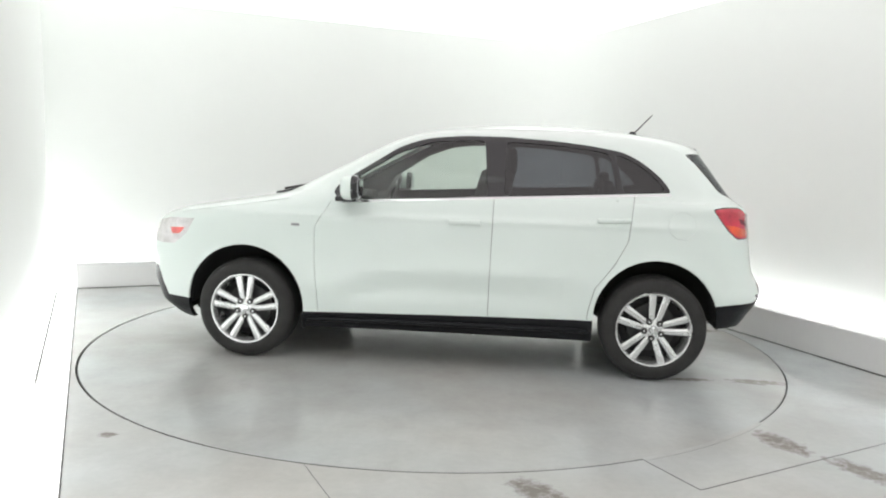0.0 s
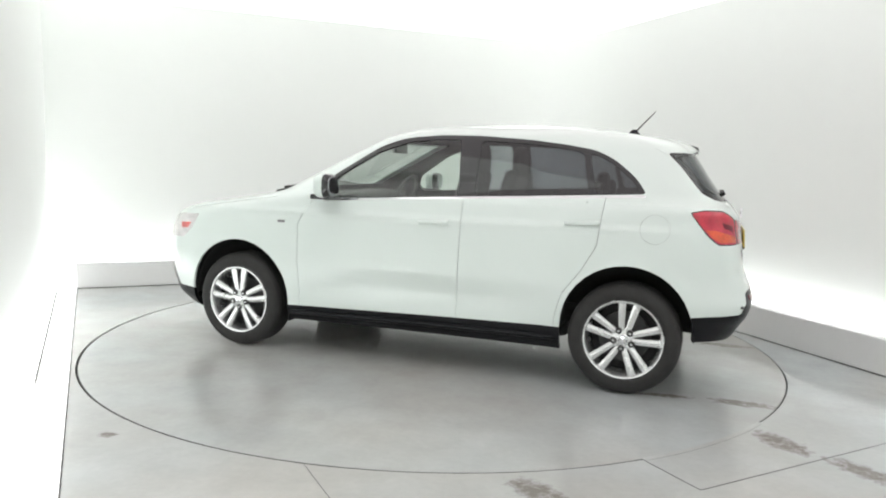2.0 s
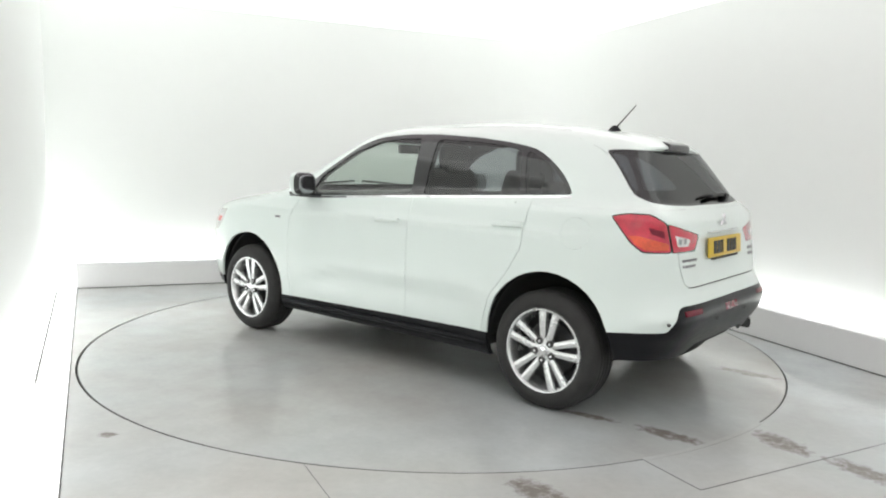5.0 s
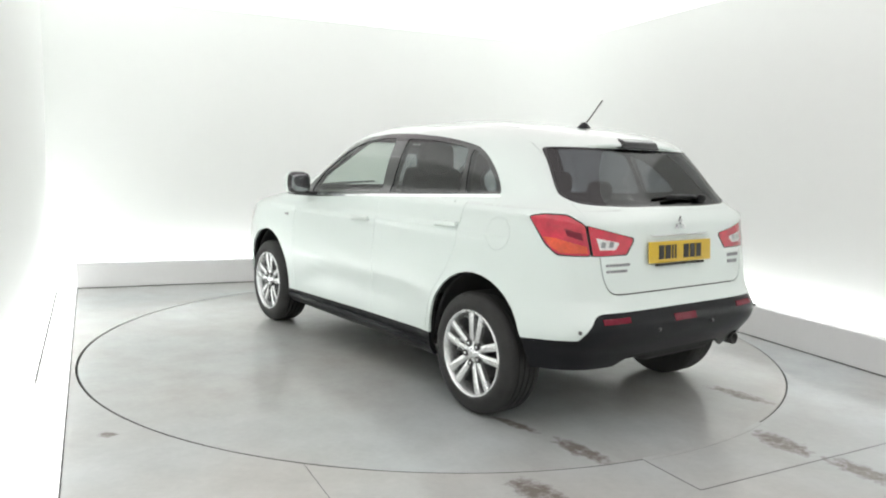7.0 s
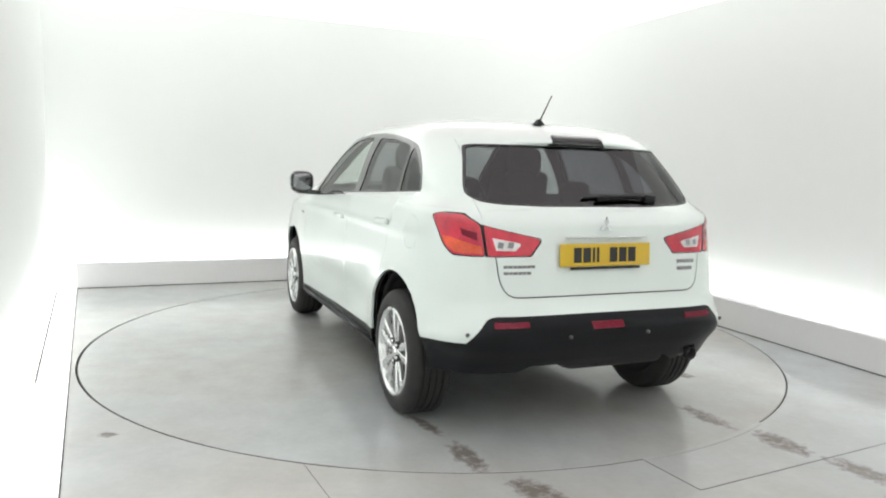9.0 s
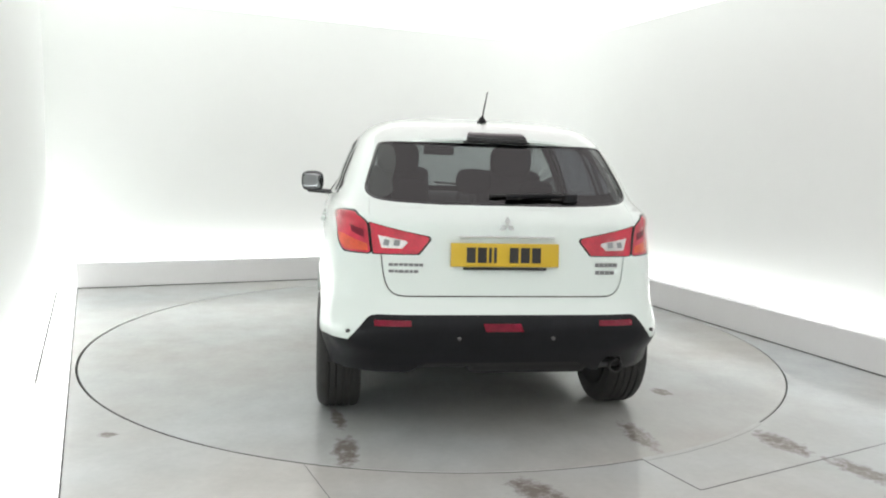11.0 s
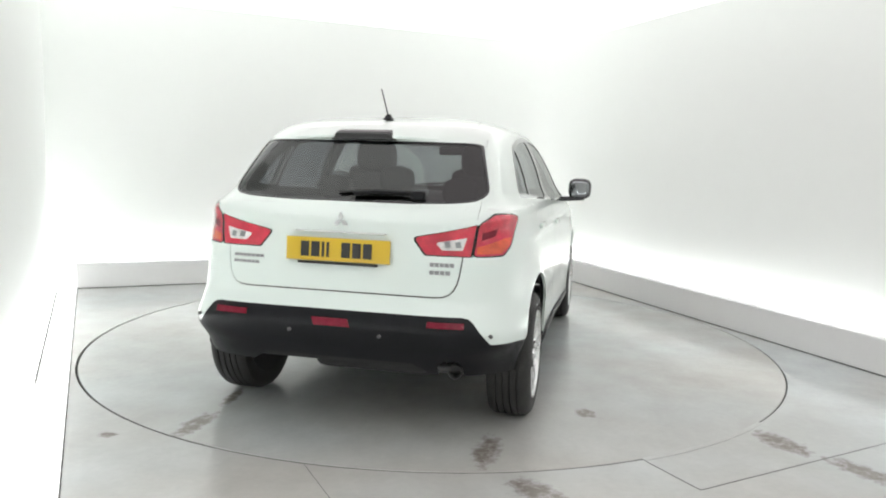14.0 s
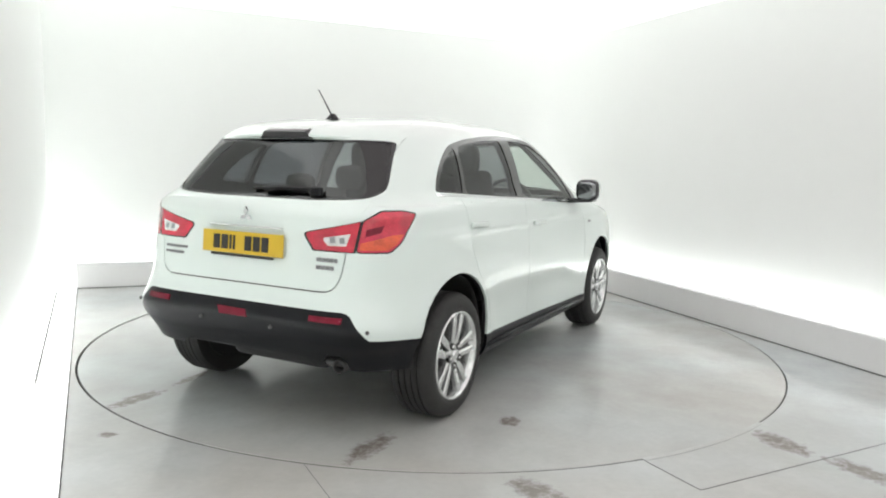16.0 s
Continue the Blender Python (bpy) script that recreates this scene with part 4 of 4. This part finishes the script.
        part("foot", block((0.14, 0.20, 0.035), (0.03, -s * 0.06, -0.078), 0.014, Matrix.Rotation(radians(s * 4), 4, "X"), 3), GLOSS, mirror, "black mirror foot")
        # small side repeater and model lettering
        part("side_badge", block((0.055, 0.006, 0.016), (0.83, s * (skin_y(0.83, 0.885) + 0.002), 0.885), 0.002), GREYINK, car, "small badge on the wing", False)
        for k, w in enumerate((0.02, 0.016, 0.02, 0.014, 0.022)):
            x = 0.595 - 0.027 * k
            y = skin_y(x, 0.522) - 0.0097 * ease((0.80 - x) / 0.5) + 0.001
            part("badge_bar", block((w, 0.004, 0.012), (x, s * y, 0.522), 0.0), GREYINK, car, "small grey metal badge", False)
    # tail details
    plate = new("number_plate")
    plate.parent = car
    plate.matrix_basis = pose(-2.148, 0.008, 0.893, 0, 4, 0)
    tagged(plate, "yellow reflective rear plate")
    part("plate_board", block((0.008, 0.52, 0.111), (0, 0, 0), 0.003), YELLOW, plate)
    y = 0.185
    for w in (0.042, 0.042, 0.013, 0.013, -0.04, 0.043, 0.043, 0.043):
        if w > 0:
            part("plate_bar", block((0.003, w, 0.072), (-0.0052, y - w / 2, 0.0), 0.0), INK, plate, "black bar", False)
        y -= abs(w) + 0.011
    part("plate_footer", block((0.012, 0.40, 0.012), (0.0, 0, -0.064), 0.002), INK, plate, "dark strip under the plate", False)
    part("plate_lamp_strip", block((0.02, 0.46, 0.006), (-2.130, 0, 0.978), 0.002), CHROME, car, "thin chrome strip above the plate")
    bm = bmesh.new()
    for k in range(3):
        a = radians(90 + 120 * k)
        tip = [(0.0, 0.0), (0.024 * math.cos(a + 0.52), 0.024 * math.sin(a + 0.52)), (0.043 * math.cos(a), 0.043 * math.sin(a)), (0.024 * math.cos(a - 0.52), 0.024 * math.sin(a - 0.52))]
        lo, hi = [bm.verts.new((-2.124, p[0], 1.032 + p[1])) for p in tip], [bm.verts.new((-2.134, p[0], 1.032 + p[1])) for p in tip]
        bm.faces.new(lo), bm.faces.new(hi)
        for j in range(4):
            bm.faces.new((lo[j], lo[(j + 1) % 4], hi[(j + 1) % 4], hi[j]))
    bmesh.ops.recalc_face_normals(bm, faces=bm.faces)
    part("emblem", bm, CHROME, car, "small chrome emblem", False)
    for z, widths in ((0.842, (0.02, 0.02, 0.018, 0.02, 0.02, 0.02, 0.018)), (0.812, (0.026, 0.012, 0.024, 0.02, 0.014, 0.022))):
        y = 0.555
        for w in widths:
            part("badge_bar", block((0.005, w, 0.013), (skin_x(y, z) - 0.001, y - w / 2, z), 0.0), GREYINK, car, "small grey metal badge", False)
            y -= w + 0.004
    for z, widths in ((0.848, (0.018, 0.02, 0.018, 0.02, 0.02)), (0.812, (0.02, 0.022, 0.02, 0.022))):
        y = -0.44
        for w in widths:
            part("badge_bar", block((0.005, w, 0.018), (skin_x(y, z) - 0.001, y - w / 2, z), 0.0), GREYINK, car, "small grey metal badge", False)
            y -= w + 0.004
    for y, w, z, h, lean in ((0.535, 0.17, 0.580, 0.027, 0.0), (-0.535, 0.17, 0.580, 0.027, 0.0), (0.01, 0.18, 0.560, 0.038, 0.014)):
        part("reflector", skin_patch(y, w, z, h, lean), DULLRED, car, "dark red rear reflector", False)
    for y, z in ((0.225, 0.508), (-0.225, 0.508), (0.735, 0.535), (-0.735, 0.535)):
        bm = lathe([(0.0, -0.003), (0.007, -0.002), (0.009, 0.0), (0.009, 0.012), (0.0, 0.012)], 14)
        bm.transform(Matrix.Translation((skin_x(y, z), y, z)) @ Matrix.Rotation(radians(-90 + (40 if y > 0.5 else -40 if y < -0.5 else 0)), 4, "Z").inverted())
        part("parking_sensor", bm, TRIM, car, "round parking sensor")
    bm = lathe([(0.028, -0.12), (0.031, -0.12), (0.034, 0.0), (0.031, 0.004), (0.028, 0.0), (0.024, -0.10)], 24, True)
    bm.transform(Matrix.Translation((-2.135, -0.575, 0.348)) @ Matrix.Rotation(radians(90), 4, "Z"))
    part("exhaust_tip", bm, STEEL, car, "round steel exhaust tip")
    part("exhaust_pipe", tube([(-2.09, -0.55, 0.355), (-1.98, -0.53, 0.37), (-1.9, -0.40, 0.37)], 0.025), STEEL, car)
    # lower lip, its lighter grey painting the light it catches
    part("bumper_lip", tube([(skin_x(y, 0.36) + 0.03, y, 0.352 + 0.05 * ease((0.5 - abs(y)) / 0.15)) for y in (-0.62, -0.5, -0.42, -0.34, -0.15, 0.15, 0.34, 0.42, 0.5, 0.62)], 0.02, 8), LIT_PLASTIC, car, "rounded lower lip of the rear bumper, coloured lighter as if catching light")
    # roof spoiler, brake lamp, wiper, aerial
    bm = bmesh.new()
    rows = []
    for k in range(17):
        y = -0.592 + 1.184 * k / 16
        dx = 0.165 * abs(y / 0.592) ** 3.4
        drop = 0.046 * (y / 0.592) ** 2
        rows.append([bm.verts.new(p) for p in ((-1.60 + dx * 0.6, y, 1.524 - drop), (-1.72 + dx, y, 1.501 - drop), (-1.80 + dx, y, 1.472 - drop * 0.9), (-1.836 + dx, y, 1.446 - drop * 0.8), (-1.838 + dx, y, 1.434 - drop * 0.8), (-1.81 + dx, y, 1.424 - drop * 0.5), (-1.64 + dx * 0.6, y, 1.45 - drop))])
    for p, q in zip(rows, rows[1:]):
        for j in range(7):
            bm.faces.new((p[j], p[(j + 1) % 7], q[(j + 1) % 7], q[j]))
    bm.faces.new(rows[0]), bm.faces.new(rows[-1][::-1])
    bmesh.ops.recalc_face_normals(bm, faces=bm.faces)
    sharp(part("roof_spoiler", bm, PAINT, car, "white roof spoiler"), 40)
    part("high_brake_lamp", block((0.08, 0.355, 0.042), (-1.806, 0, 1.449), 0.015, Matrix.Rotation(radians(-20), 4, "Y"), 3, (0.8, 0.80)), GLOSS, car, "dark high-level brake lamp")
    part("aerial_base", block((0.085, 0.05, 0.036), (-1.41, 0, 1.561), 0.009, None, 2, (0.35, 0.35)), PLASTIC, car, "black aerial base")
    part("aerial", tube([(-1.415, 0, 1.56), (-1.48, 0, 1.63), (-1.545, 0, 1.70)], 0.0045, 8, 0.003), PLASTIC, car, "black rod aerial")
    bm = tube([(skin_x(y, z) - 0.022, y, z) for y, z in ((-0.02, 1.160), (-0.12, 1.168), (-0.24, 1.170), (-0.36, 1.166))], 0.010, 8, 0.006)
    part("rear_wiper", bm, PLASTIC, car, "black rear wiper arm")
    part("wiper_pivot", block((0.03, 0.07, 0.045), (skin_x(-0.36, 1.16) - 0.015, -0.34, 1.158), 0.012), PLASTIC, car, "black wiper pivot cover")
    part("wiper_blade", tube([(skin_x(y, z) - 0.012, y, z) for y, z in ((0.06, 1.164), (-0.1, 1.174), (-0.3, 1.176))], 0.007, 6), INK, car, "black wiper blade")
    for s in (1, -1):
        line_pts = []
        for k in range(15):
            x = -1.40 + 1.45 * k / 14
            lo, hi, y = 1.40, 1.59, 0.535 - 0.03 * abs(k - 7) / 7
            for _ in range(30):
                z = (lo + hi) / 2
                lo, hi = (z, hi) if skin_y(x, z) > y else (lo, z)
            line_pts.append((x, s * y, lo - 0.001))
        part("roof_moulding", tube(line_pts, 0.006, 8), PAINT, car, "thin white roof edge moulding")
    # cowl and front wipers
    part("cowl_panel", block((0.16, 1.15, 0.012), (1.0, 0, 1.092), 0.004, Matrix.Rotation(radians(12), 4, "Y")), PLASTIC, car, "black cowl panel")
    for s in (1, -1):
        part("front_wiper", tube([(1.02, s * 0.55, 1.105), (0.95, s * 0.3, 1.125), (0.92, s * 0.05, 1.14)], 0.009, 6), INK, car, "black front wiper")
    # cabin
    build_seat(car, "driver_seat", -0.12, -0.385, 0.73)
    build_seat(car, "passenger_seat", -0.03, 0.385, 0.74)
    build_seat(car, "rear_seat", -0.78, 0.0, 0.54, 1.22, 18, False)
    for y in (-0.38, 0.0, 0.38):
        rest_bm = egg((0.04, 0.105, 0.075), 0.65)
        rest_bm.transform(Matrix.Translation((-1.22, y, 1.21 if y == 0 else 1.15)))
        part("rear_headrest", rest_bm, FABRIC, car, "black rear headrest")
    part("dashboard", block((0.36, 1.36, 0.26), (0.78, 0, 0.94), 0.08, None, 3), TRIM, car, "dark grey dashboard")
    bm = lathe([(0.180 + 0.015 * math.cos(a), 0.015 * math.sin(a)) for a in (2 * math.pi * k / 10 for k in range(10))], 32, True)
    bm.transform(Matrix.Translation((0.45, -0.36, 1.03)) @ Matrix.Rotation(radians(66), 4, "Y") @ Matrix.Rotation(radians(90), 4, "X"))
    part("steering_wheel", bm, TRIM, car, "dark steering wheel")
    part("steering_hub", block((0.08, 0.16, 0.12), (0.50, -0.36, 1.01), 0.03), TRIM, car)
    part("cabin_mirror", block((0.03, 0.245, 0.07), (0.34, 0, 1.41), 0.014), INK, car, "black interior mirror")
    part("cabin_floor", block((2.6, 1.35, 0.04), (-0.5, 0, 0.44), 0.0), LINER, car, "dark cabin carpet", False)
    part("load_cover", block((0.5, 1.2, 0.02), (-1.6, 0, 1.03), 0.006), LINER, car, "dark load cover", False)
    return car


build_room()
turntable = build_turntable()
car = build_car()


def motions():
    """The turntable carries the car round at a nearly even pace."""
    rows_disc, rows_car = [], []
    for k in range(33):
        t = k * 0.5
        a = turn_at(t)
        rows_disc.append((t, pose(0, 0, 0, 0, 0, a)))
        rows_car.append((t, pose(0, 0, 0, 0, 0, a) @ pose(0, -0.039, RIDE + 0.001)))
    walk(turntable, rows_disc)
    walk(car, rows_car)


motions()
